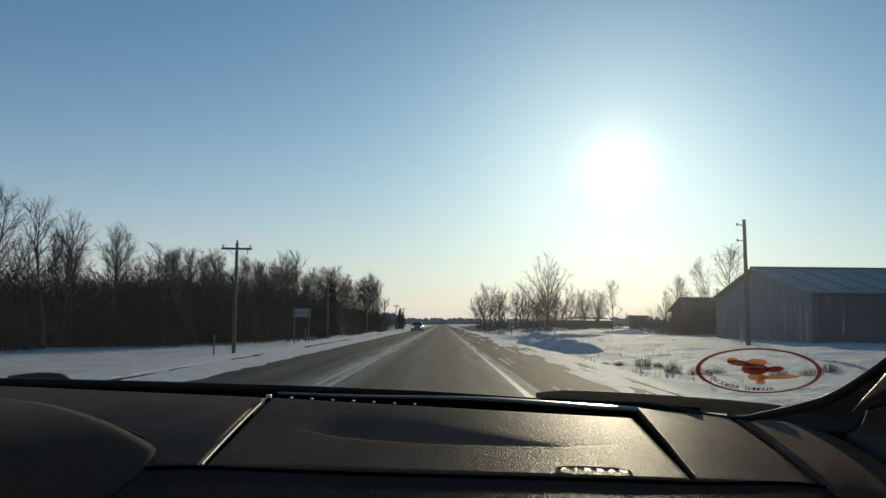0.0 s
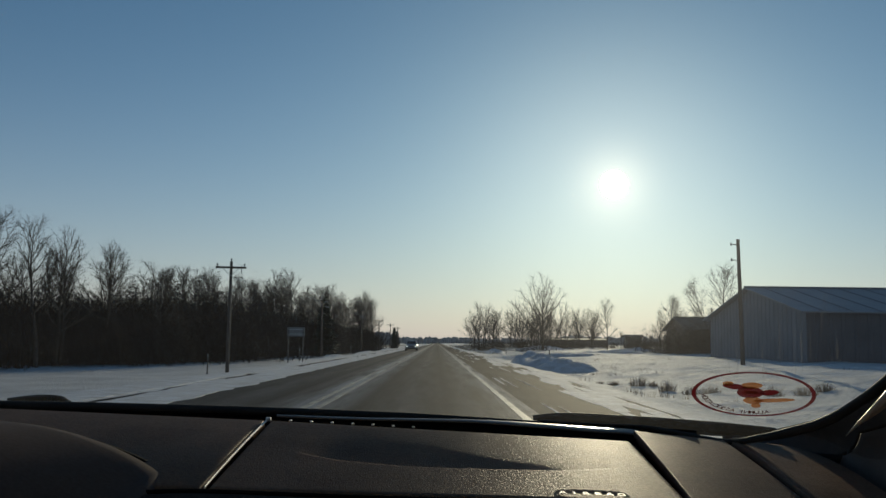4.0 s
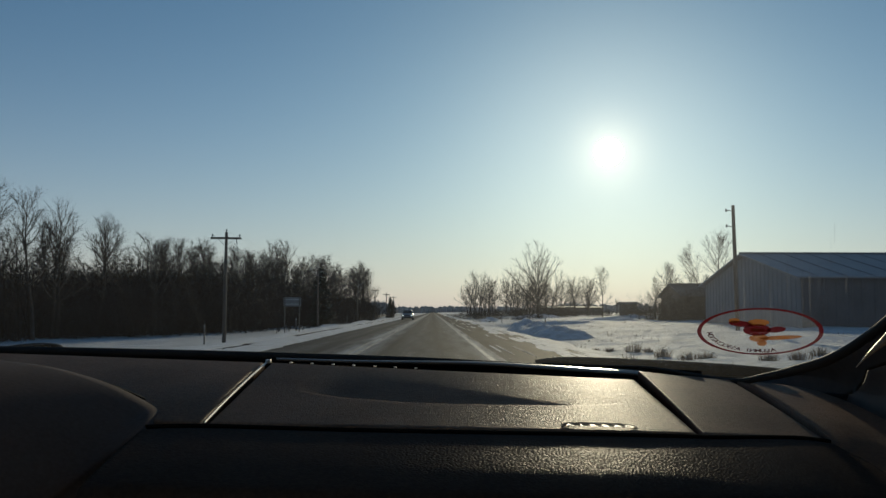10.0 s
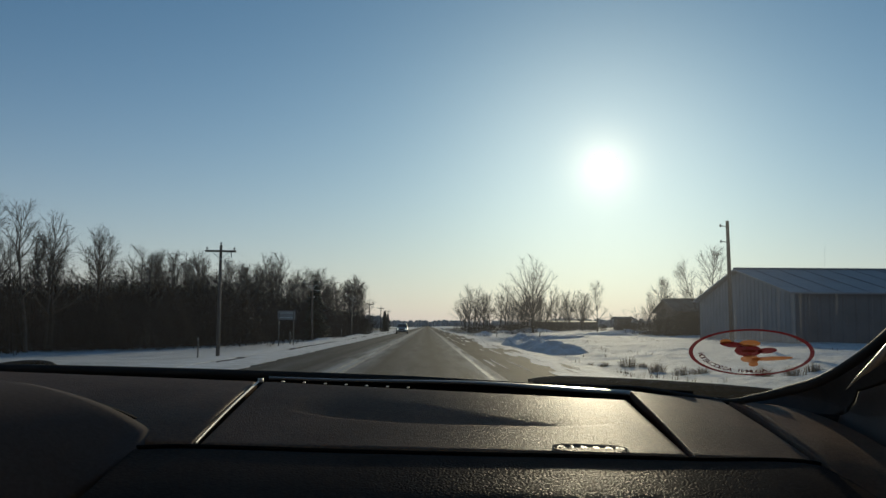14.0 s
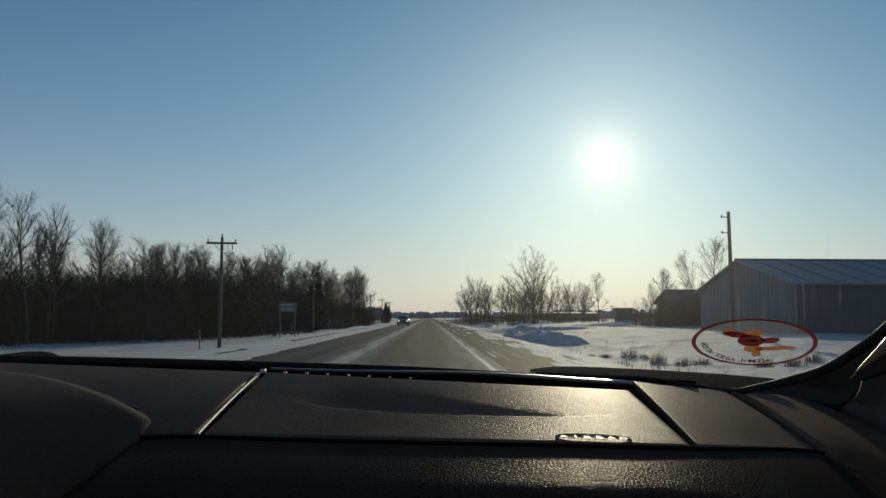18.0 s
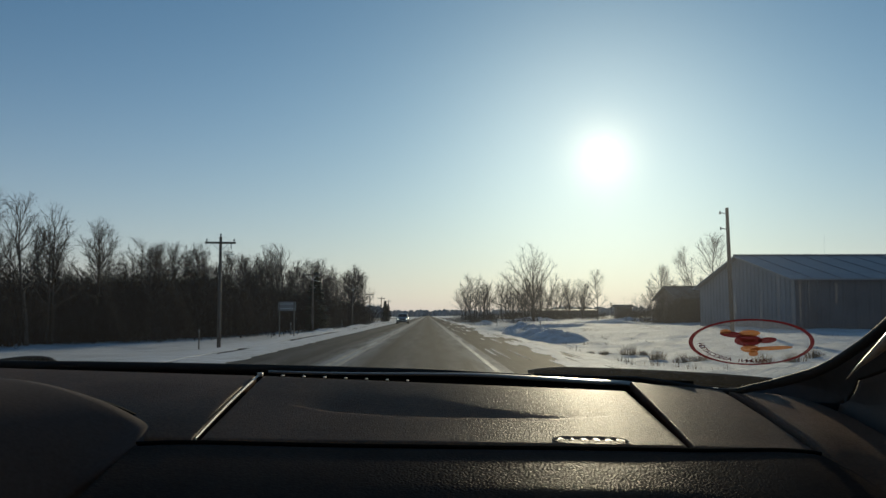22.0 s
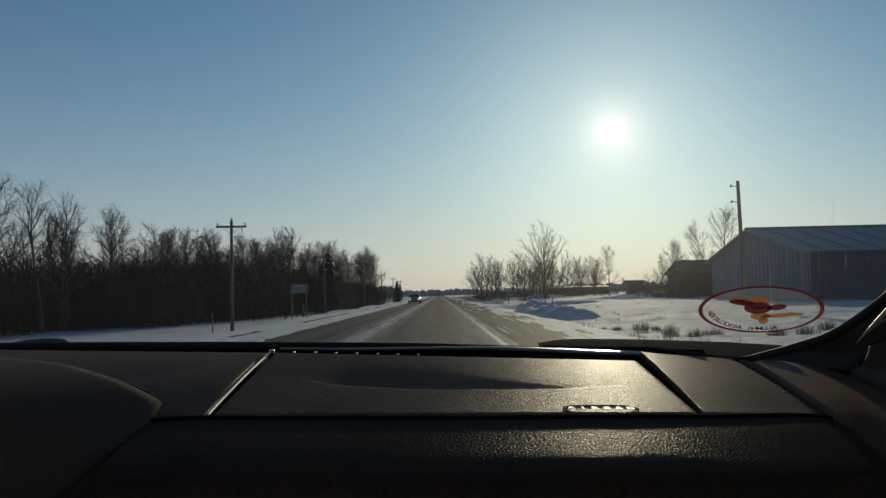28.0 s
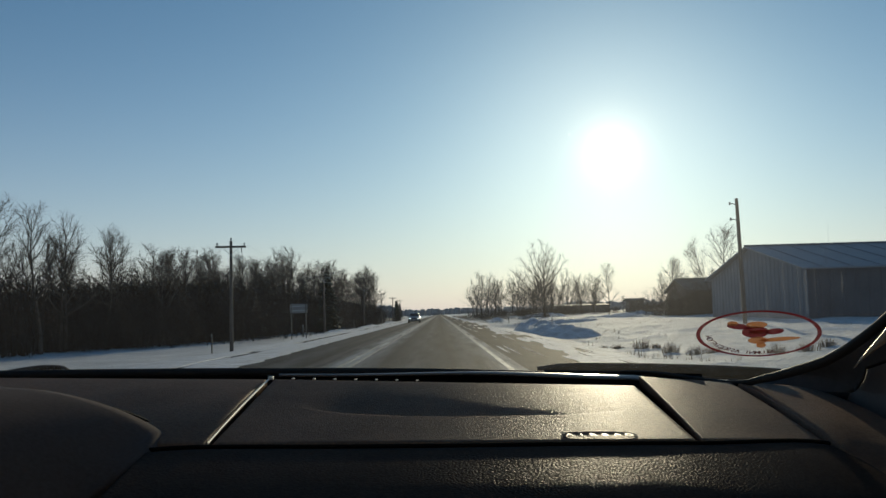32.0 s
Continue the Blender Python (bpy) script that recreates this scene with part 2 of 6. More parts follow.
M_BARK = coat("bare_bark", (0.095, 0.076, 0.062), (0.055, 0.045, 0.038), 0.9, 3.0, vary=0.2, bump=0.5, bump_scale=14.0, bump_dist=0.03)
M_TWIG = coat("bare_twigs", (0.1, 0.08, 0.066), (0.07, 0.056, 0.048), 0.9, 1.0, vary=0.25)
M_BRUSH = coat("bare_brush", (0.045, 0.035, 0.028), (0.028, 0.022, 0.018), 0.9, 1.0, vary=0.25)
M_NEEDLE = coat("spruce_needles", (0.022, 0.034, 0.022), (0.012, 0.018, 0.013), 0.8, 2.0, vary=0.2)
M_STRAW = coat("dry_grass", (0.36, 0.29, 0.2), (0.22, 0.17, 0.12), 0.9, 2.0, vary=0.2)
M_WEED = coat("dead_weeds", (0.3, 0.225, 0.15), (0.2, 0.15, 0.1), 0.9, 2.0, vary=0.2)
M_STUBBLE = coat("stubble_field", (0.16, 0.115, 0.075), (0.5, 0.48, 0.46), 0.9, 0.08, 0.25, 2.0, 0.8, 3.0, 0.08, stretch=(1, 0.5, 1), cut=(0.45, 0.72), world_space=True)
# base colour paled to imitate distance haze over the woods
M_FARWOOD_HAZY = coat("far_woods", (0.4, 0.385, 0.37), (0.32, 0.305, 0.29), 0.95, 0.02, world_space=True)
M_POLE = coat("weathered_pole", (0.14, 0.12, 0.1), (0.085, 0.07, 0.06), 0.85, 2.0, 0.2, 20.0, 0.4, 30.0, 0.01, stretch=(6, 6, 0.6))
M_STEEL = coat("galvanised_steel", (0.42, 0.43, 0.44), (0.33, 0.34, 0.35), 0.45, 6.0, 0.1, 40.0, metal=0.8)
M_PORCELAIN = coat("insulator_glaze", (0.3, 0.29, 0.28), (0.22, 0.21, 0.2), 0.3, 8.0)
M_POST = coat("dark_steel_post", (0.12, 0.11, 0.1), (0.08, 0.075, 0.07), 0.6, 8.0)
M_SIGNBACK = coat("sign_aluminium", (0.22, 0.22, 0.22), (0.18, 0.18, 0.18), 0.5, 3.0, 0.06, 20.0, metal=0.3)
M_WIRE = coat("line_wire", (0.06, 0.06, 0.06), None, 0.6)
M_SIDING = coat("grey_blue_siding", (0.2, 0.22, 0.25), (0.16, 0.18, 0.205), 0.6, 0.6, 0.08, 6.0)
# grey-blue siding again, with the side wall's shade put into its colour
M_SIDING_SHADED = coat("shaded_blue_siding", (0.08, 0.09, 0.108), (0.06, 0.068, 0.082), 0.6, 0.6, 0.08, 6.0)
M_SIDING_DARK = coat("dark_brown_siding", (0.1, 0.085, 0.075), (0.07, 0.06, 0.055), 0.7, 0.6, 0.1, 6.0)
M_ROOF = coat("metal_roof", (0.22, 0.24, 0.27), (0.18, 0.2, 0.23), 0.5, 0.5, 0.06, 8.0, metal=0.3)
M_ROOF_DARK = coat("dark_roof", (0.09, 0.085, 0.085), (0.06, 0.058, 0.058), 0.8, 0.7, 0.1, 8.0)
M_TRIM = coat("pale_trim", (0.6, 0.6, 0.6), (0.5, 0.5, 0.5), 0.6, 4.0)
M_WINDOW = coat("dark_window_glass", (0.03, 0.035, 0.04), None, 0.08)
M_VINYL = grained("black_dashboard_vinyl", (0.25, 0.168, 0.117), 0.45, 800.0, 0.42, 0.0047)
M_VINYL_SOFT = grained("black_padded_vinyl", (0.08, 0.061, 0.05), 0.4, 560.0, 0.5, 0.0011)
M_RIM = coat("smooth_rim_vinyl", (0.2, 0.175, 0.15), (0.18, 0.155, 0.135), 0.35, 20.0, 0.1, 300.0, gloss=0.3)
M_HOOD = coat("smooth_black_vinyl", (0.13, 0.1, 0.084), (0.115, 0.088, 0.074), 0.6, 14.0, 0.1, 300.0, 0.15, 400.0, 0.0006, gloss=0.02)
M_PLASTIC = coat("matt_black_plastic", (0.03, 0.03, 0.031), (0.024, 0.024, 0.025), 0.6, 10.0, 0.1, 200.0, 0.2, 500.0, 0.0005)
M_GAP = coat("dark_joint", (0.012, 0.0115, 0.011), None, 0.9, gloss=0.05)
# bright metal that imitates sun glints on the dashboard
M_GLINT = coat("bright_glint", (0.95, 0.92, 0.86), (0.9, 0.87, 0.8), 0.62, 20.0, metal=1.0)
M_EMBLEM = coat("raised_emblem", (0.32, 0.28, 0.24), None, 0.5, 30.0)
M_PILLAR = coat("pillar_trim_plastic", (0.15, 0.11, 0.085), (0.125, 0.092, 0.072), 0.5, 14.0, 0.1, 250.0, 0.2, 400.0, 0.0005)
M_BAND = coat("dark_pillar_band", (0.085, 0.066, 0.053), (0.07, 0.055, 0.045), 0.8, 20.0, 0.1, 100.0)
# paler copy of the pillar trim, coloured as if the sun lay on it
M_PILLAR_LIT = coat("sunlit_pillar_trim", (0.45, 0.35, 0.275), (0.4, 0.31, 0.245), 0.4, 14.0, 0.06, 250.0)
M_RUBBER = coat("black_rubber", (0.034, 0.033, 0.032), (0.026, 0.026, 0.025), 0.7, 20.0, 0.1, 100.0)
M_GRIME = coat("grimy_rubber", (0.04, 0.034, 0.022), (0.015, 0.0135, 0.01), 0.8, 60.0, 0.3, 400.0, 0.6, 300.0, 0.002, gloss=0.1)
M_SCREEN = glass("windscreen_glass", (0.97, 0.985, 0.98), 0.7, 0.016)
M_PANE = glass("car_window_glass", (0.85, 0.9, 0.88))
def printed(name, colour, cover):
    """Ink on clear film: part of the light behind it shines through."""
    m, nt, bsdf = nodes_of(name)
    N, L = nt.nodes.new, nt.links.new
    bsdf.inputs["Base Color"].default_value = (*colour, 1)
    bsdf.inputs["Roughness"].default_value = 0.5
    thin, see, m1, m2 = N("ShaderNodeBsdfTranslucent"), N("ShaderNodeBsdfTransparent"), N("ShaderNodeMixShader"), N("ShaderNodeMixShader")
    thin.inputs[0].default_value = (*colour, 1)
    m1.inputs[0].default_value, m2.inputs[0].default_value = 0.75, cover
    L(bsdf.outputs[0], m1.inputs[1])
    L(thin.outputs[0], m1.inputs[2])
    L(see.outputs[0], m2.inputs[1])
    L(m1.outputs[0], m2.inputs[2])
    L(m2.outputs[0], nt.nodes["Material Output"].inputs["Surface"])
    return m


M_SALT = printed("dried_salt", (0.85, 0.83, 0.8), 0.07)
def grains(name, share):
    """Clear specks that throw on the light from behind them."""
    m, nt, bsdf = nodes_of(name)
    N, L = nt.nodes.new, nt.links.new
    see, dust, mix, aim = N("ShaderNodeBsdfTransparent"), N("ShaderNodeBsdfRefraction"), N("ShaderNodeMixShader"), N("ShaderNodeCombineXYZ")
    dust.inputs["Roughness"].default_value, dust.inputs["IOR"].default_value = 0.66, 1.3
    for k in range(3):
        aim.inputs[k].default_value = -SUN_DIR[k]
    L(aim.outputs[0], dust.inputs["Normal"])
    mix.inputs[0].default_value = share
    L(see.outputs[0], mix.inputs[1])
    L(dust.outputs[0], mix.inputs[2])
    L(mix.outputs[0], nt.nodes["Material Output"].inputs["Surface"])
    return m


M_SPECK = grains("dust_specks", 0.014)
M_DECAL_RED = printed("decal_red", (0.11, 0.005, 0.007), 0.95)
M_DECAL_GOLD = printed("decal_gold", (0.36, 0.14, 0.03), 0.9)
M_DECAL_BLACK = printed("decal_black", (0.07, 0.014, 0.012), 0.95)
M_DECAL_FILM = printed("decal_film", (0.9, 0.88, 0.86), 0.09)
M_BODY = coat("dark_car_paint", (0.03, 0.032, 0.036), (0.024, 0.025, 0.028), 0.3, 2.0, 0.05, 40.0, gloss=0.6)
# lining of the unseen cabin, kept pale to reflect fill light forward
M_LINER = coat("grey_headliner", (0.62, 0.57, 0.5), (0.56, 0.51, 0.45), 0.95, 8.0, 0.1, 200.0, 0.2, 300.0, 0.001)
M_SILVER = coat("silver_car_paint", (0.26, 0.265, 0.27), (0.22, 0.225, 0.23), 0.3, 2.0, 0.05, 40.0, metal=0.5)
M_HEADLAMP = glowing("lit_headlamp", (1.0, 0.92, 0.78), 1.2)
M_SUN = glowing("sun_disc", (1.0, 0.97, 0.9), 60.0)


# ---- builders ----
def mesh_from(name, verts, faces, material, smooth=False):
    me = bpy.data.meshes.new(name)
    me.from_pydata([tuple(v) for v in verts], [], [tuple(f) for f in faces])
    me.materials.append(material)
    if smooth:
        me.polygons.foreach_set("use_smooth", [True] * len(me.polygons))
    me.update()
    return me


def hang(name, me, parent=None, label=""):
    ob = new(name, me)
    if parent is not None:
        ob.parent = parent
    return tagged(ob, label)


def part(name, bm, material, parent, label="", smooth=False):
    me = bpy.data.meshes.new(name)
    bm.to_mesh(me)
    bm.free()
    me.materials.append(material)
    if smooth:
        me.polygons.foreach_set("use_smooth", [True] * len(me.polygons))
    return hang(name, me, parent, label)


def thing(name, x, y, z, label, category, group="", kind="", turn=0.0):
    return tagged(new(name), label, category, group, kind) if (x, y, z, turn) == (0, 0, 0, 0) else placed(
        tagged(new(name), label, category, group, kind), x, y, z, turn)


def placed(ob, x, y, z, turn=0.0):
    ob.matrix_basis = pose(x, y, z, 0, 0, turn)
    return ob


def box(bm, x0, x1, y0, y1, z0, z1, bevel=0.0):
    vs = [bm.verts.new(p) for p in ((x0, y0, z0), (x1, y0, z0), (x1, y1, z0), (x0, y1, z0), (x0, y0, z1), (x1, y0, z1), (x1, y1, z1), (x0, y1, z1))]
    fs = [bm.faces.new([vs[i] for i in f]) for f in ((3, 2, 1, 0), (4, 5, 6, 7), (0, 1, 5, 4), (1, 2, 6, 5), (2, 3, 7, 6), (3, 0, 4, 7))]
    if bevel:
        es = list({e for f in fs for e in f.edges})
        bmesh.ops.bevel(bm, geom=es, offset=bevel, segments=2, affect="EDGES", profile=0.5)
    return vs


def boxed(x0, x1, y0, y1, z0, z1, bevel=0.0):
    bm = bmesh.new()
    box(bm, x0, x1, y0, y1, z0, z1, bevel)
    return bm


def tube(bm, pts, radii, sides=8, caps=True):
    """A tube along points, with a radius at each."""
    pts = [Vector(p) for p in pts]
    rings = []
    for i, p in enumerate(pts):
        d = (pts[min(i + 1, len(pts) - 1)] - pts[max(i - 1, 0)]).normalized()
        a = d.orthogonal().normalized() if abs(d.z) > 0.9 else d.cross(Vector((0, 0, 1))).normalized()
        b = d.cross(a)
        rings.append([bm.verts.new(p + radii[i] * (math.cos(2 * math.pi * k / sides) * a + math.sin(2 * math.pi * k / sides) * b)) for k in range(sides)])
    for r, s in zip(rings, rings[1:]):
        for k in range(sides):
            bm.faces.new((r[k], r[(k + 1) % sides], s[(k + 1) % sides], s[k]))
    if caps:
        bm.faces.new(rings[0][::-1])
        bm.faces.new(rings[-1])
    return bm


def slab(fn, nu, nv, thick, edge=0.0):
    """A closed plate whose top is fn(u, v), u and v from 0 to 1, with rolled edges."""
    verts, faces = [], []
    us = [i / nu for i in range(nu + 1)]
    vs = [j / nv for j in range(nv + 1)]
    if edge:
        roll = [0.0, 0.002, 0.006, 0.012]
        us = roll + [0.02 + 0.96 * i / nu for i in range(nu + 1)] + [1 - r for r in roll[::-1]]
        vs = [0.0, 0.003, 0.009, 0.018] + [0.03 + 0.94 * j / nv for j in range(nv + 1)] + [0.982, 0.991, 0.997, 1.0]
    for v in vs:
        for u in us:
            p = Vector(fn(u, v))
            if edge:
                du, dv = min(u, 1 - u) / 0.012, min(v, 1 - v) / 0.018
                drop = 0.0
                for d in (du, dv):
                    if d < 1:
                        drop = max(drop, 1 - math.sqrt(max(0.0, 1 - (1 - d) ** 2)))
                p.z -= edge * drop
            verts.append(p)
    w, h = len(us), len(vs)
    n = w * h
    verts += [v - Vector((0, 0, thick)) for v in verts]
    for j in range(h - 1):
        for i in range(w - 1):
            a = j * w + i
            faces.append((a, a + 1, a + w + 1, a + w))
            faces.append((n + a + w, n + a + w + 1, n + a + 1, n + a))
    rim = [i for i in range(w)] + [j * w + w - 1 for j in range(1, h)] + [(h - 1) * w + i for i in range(w - 2, -1, -1)] + [j * w for j in range(h - 2, 0, -1)]
    for a, b in zip(rim, rim[1:] + rim[:1]):
        faces.append((b, a, n + a, n + b))
    return verts, faces


def lerp(a, b, t):
    return a + (b - a) * t


def along(pts, s):
    """A smooth curve through points, s from 0 to 1."""
    n = len(pts) - 1
    f = max(0.0, min(0.99999, s)) * n
    i = int(f)
    t = f - i
    p0, p1, p2, p3 = (Vector(pts[max(0, min(n, k))]) for k in (i - 1, i, i + 1, i + 2))
    return 0.5 * ((2 * p1) + (p2 - p0) * t + (2 * p0 - 5 * p1 + 4 * p2 - p3) * t * t + (3 * p1 - p0 - 3 * p2 + p3) * t ** 3)


# ---- ground and road ----
ROAD_L, ROAD_R = -6.1, 1.75   # edges of the two lanes
CENTRE = -2.3
SHOULDER_L, SHOULDER_R = -7.4, 4.3


def ease(k):
    k = max(0.0, min(1.0, k))
    return k * k * (3 - 2 * k)


def rise(x, y):
    """Height of the snow-covered ground: a broad low verge on the far side, a yard a little above the road on the near side."""
    d = max(SHOULDER_L - x, x - SHOULDER_R, 0.0)
    if x < CENTRE:
        z = -0.05 - 0.85 * ease(d / 5.5) + 0.1 * ease((d - 18) / 10)
    else:
        z = -0.05 - 0.22 * ease(d / 2.2) + 0.5 * ease((d - 2.5) / 11)
    if d > 0:
        f = min(1.0, d / 2.0)
        z += f * (0.13 * noise.noise((x * 0.35, y * 0.18, 3.1)) + 0.07 * noise.noise((x * 0.9, y * 0.6, 8.0)) + (0.07 * noise.noise((x * 2.1, y * 1.3, 4.4)) if x > 4 else 0.0)) * (1.0 if x > CENTRE else 0.5)
        z += min(1.0, d / 60.0) * 0.6 * noise.noise((x * 0.012, y * 0.012, 1.7))
    return z


def spaced(stops):
    out = []
    for (a, b, step) in stops:
        n = max(1, round((b - a) / step))
        out += [a + (b - a) * i / n for i in range(n)]
    return out + [stops[-1][1]]


gx = spaced([(-3600, -600, 500), (-600, -150, 45), (-150, -45, 7), (-45, -7.4, 0.9), (-7.4, 4.3, 3.9), (4.3, 16, 0.3), (16, 45, 0.9), (45, 150, 7), (150, 600, 45), (600, 3600, 500)])
gy = spaced([(-1500, -500, 200), (-500, -60, 10), (-60, 14, 3), (14, 62, 0.4), (62, 110, 0.8), (110, 340, 2.5), (340, 900, 14), (900, 4700, 300)])
gv = [(x, y, rise(x, y)) for y in gy for x in gx]
gw = len(gx)
gf = [(j * gw + i, j * gw + i + 1, (j + 1) * gw + i + 1, (j + 1) * gw + i) for j in range(len(gy) - 1) for i in range(gw - 1)]
tagged(new("ground", mesh_from("ground", gv, gf, M_SNOW, True)), "wind-packed snow over flat farmland, reaching the horizon", "ground", kind="structure")


def ribbon(name, x0, x1, y0, y1, z, material, label, category, thick=0.04, steps=60, ragged=0.0, seed=0):
    """A strip of the road, with an uneven edge if ragged."""
    rnd = random.Random(seed)
    verts, faces = [], []
    for k in range(steps + 1):
        y = lerp(y0, y1, k / steps)
        a, b = x0 + rnd.uniform(-ragged, ragged), x1 + rnd.uniform(-ragged, ragged)
        verts += [(a, y, z), (b, y, z), (a, y, z - thick), (b, y, z - thick)]
    for k in range(steps):
        a, b = 4 * k, 4 * k + 4
        faces += [(a, a + 1, b + 1, b), (a + 2, a, b, b + 2), (a + 1, a + 3, b + 3, b + 1)]
    faces += [(0, 2, 3, 1), (4 * steps + 1, 4 * steps + 3, 4 * steps + 2, 4 * steps)]
    return tagged(new(name, mesh_from(name, verts, faces, material)), label, category, kind="structure")


ribbon("road", ROAD_L, ROAD_R, -500, 3000, 0.0, M_ASPHALT, "straight two-lane asphalt road, dry and grey with salt", "road", 0.06, 100)
ribbon("shoulder", ROAD_R, SHOULDER_R, -500, 3000, -0.004, M_SHOULDER, "salt-stained paved shoulder beside the lane", "road shoulder", 0.06, 400, 0.0, 1)
ribbon("shoulder", SHOULDER_L, ROAD_L, -500, 3000, -0.004, M_SHOULDER, "salt-stained paved shoulder beside the far lane", "road shoulder", 0.06, 400, 0.0, 2)
ribbon("edge_line", 1.38, 1.50, -300, 1500, 0.004, M_LINE, "worn white edge line on the asphalt", "road marking", 0.004, 600, 0.012, 3)
ribbon("centre_line", -2.42, -2.30, -300, 1500, 0.004, M_YELLOW, "worn yellow centre line dusted with salt", "road marking", 0.004, 600, 0.012, 5)
ribbon("centre_line", -2.16, -2.04, -300, 1500, 0.004, M_YELLOW, "worn yellow centre line dusted with salt", "road marking", 0.004, 600, 0.012, 6)


ribbon("snow_strip", -6.35, -4.95, -300, 900, 0.012, M_BANK, "thin packed snow along the edge of the far lane", "snow", 0.012, 1500, 0.1, 7)
ribbon("snow_strip", -7.6, -6.72, -300, 900, 0.02, M_BANK, "packed snow on the far shoulder", "snow", 0.03, 1500, 0.07, 8)


def blobs(name, spots, material, label, category, thick):
    """Low rounded patches of blown snow, joined."""
    rnd = random.Random(9)
    verts, faces = [], []
    for x, y, rx, ry in spots:
        n, b = 12, len(verts)
        verts.append((x, y, thick))
        for ring, hh in ((0.6, 0.9), (1.0, 0.0)):
            for k in range(n):
                a = 2 * math.pi * k / n
                q = ring * rnd.uniform(0.75, 1.2)
                verts.append((x + rx * q * math.cos(a), y + ry * q * math.sin(a), thick * hh + 0.001))
        for k in range(n):
            faces.append((b, b + 1 + k, b + 1 + (k + 1) % n))
            faces.append((b + 1 + k, b + 1 + n + k, b + 1 + n + (k + 1) % n, b + 1 + (k + 1) % n))
    return tagged(new(name, mesh_from(name, verts, faces, material, True)), label, category, kind="stuff")


rs = random.Random(4)
spots = []
for k in range(300):
    y = 10 + 330 * rs.random() ** 1.5
    spots.append((4.35 - abs(rs.gauss(0, 0.55)), y, rs.uniform(0.05, 0.2), rs.uniform(0.8, 4.5)))
for k in range(26):
    y = 10 + 240 * rs.random() ** 1.5
    spots.append((rs.gauss(2.4, 0.4), y, rs.uniform(0.02, 0.05), rs.uniform(1.5, 5.0)))
for k in range(260):
    y = 14 + 300 * rs.random() ** 1.6
    spots.append((rs.gauss(-7.3, 0.35), y, rs.uniform(0.2, 0.6), rs.uniform(1.0, 4.0)))
blobs("blown_snow", spots, M_BANK, "thin streaks of blown snow on the asphalt", "snow", 0.006)


# ---- trees ----
def prisms(name, segments, sides, material, swell=1.0):
    """All segments as tapered prisms in one mesh."""
    A = np.array([s[0] for s in segments])
    B = np.array([s[1] for s in segments])
    ra = np.array([s[2] for s in segments]) * swell
    rb = np.array([s[3] for s in segments]) * swell
    d = B - A
    d /= np.linalg.norm(d, axis=1, keepdims=True) + 1e-9
    ref = np.where(np.abs(d[:, 2:3]) > 0.9, np.array([[1.0, 0, 0]]), np.array([[0, 0, 1.0]]))
    u = np.cross(d, ref)
    u /= np.linalg.norm(u, axis=1, keepdims=True) + 1e-9
    w = np.cross(d, u)
    n = len(A)
    V = np.zeros((n, 2, sides, 3))
    for k in range(sides):
        c, s = math.cos(2 * math.pi * k / sides), math.sin(2 * math.pi * k / sides)
        V[:, 0, k] = A + (c * u + s * w) * ra[:, None]
        V[:, 1, k] = B + (c * u + s * w) * rb[:, None]
    base = (np.arange(n) * 2 * sides)[:, None]
    quads = []
    for k in range(sides):
        k2 = (k + 1) % sides
        quads.append(np.concatenate([base + k, base + k2, base + sides + k2, base + sides + k], 1))
    F = np.stack(quads, 1).reshape(-1, 4)
    me = bpy.data.meshes.new(name)
    me.vertices.add(n * 2 * sides)
    me.vertices.foreach_set("co", V.reshape(-1))
    me.loops.add(F.size)
    me.loops.foreach_set("vertex_index", F.reshape(-1).astype(np.int32))
    me.polygons.add(len(F))
    me.polygons.foreach_set("loop_start", np.arange(0, F.size, 4, dtype=np.int32))
    me.polygons.foreach_set("loop_total", np.full(len(F), 4, dtype=np.int32))
    me.materials.append(material)
    me.update(calc_edges=True)
    return me


def slivers(name, segments, material, swell=1.0):
    """Fine twigs as tapering slivers, one face each, in one mesh."""
    A = np.array([s[0] for s in segments])
    B = np.array([s[1] for s in segments])
    r = np.array([s[2] for s in segments])[:, None] * swell
    d = B - A
    rng = np.random.default_rng(len(segments))
    u = np.cross(d, rng.normal(size=d.shape))
    u /= np.linalg.norm(u, axis=1, keepdims=True) + 1e-9
    n = len(A)
    V = np.stack([A - u * r, A + u * r, B], 1)
    me = bpy.data.meshes.new(name)
    me.vertices.add(3 * n)
    me.vertices.foreach_set("co", V.reshape(-1))
    me.loops.add(3 * n)
    me.loops.foreach_set("vertex_index", np.arange(3 * n, dtype=np.int32))
    me.polygons.add(n)
    me.polygons.foreach_set("loop_start", np.arange(0, 3 * n, 3, dtype=np.int32))
    me.polygons.foreach_set("loop_total", np.full(n, 3, dtype=np.int32))
    me.materials.append(material)
    me.update(calc_edges=True)
    return me


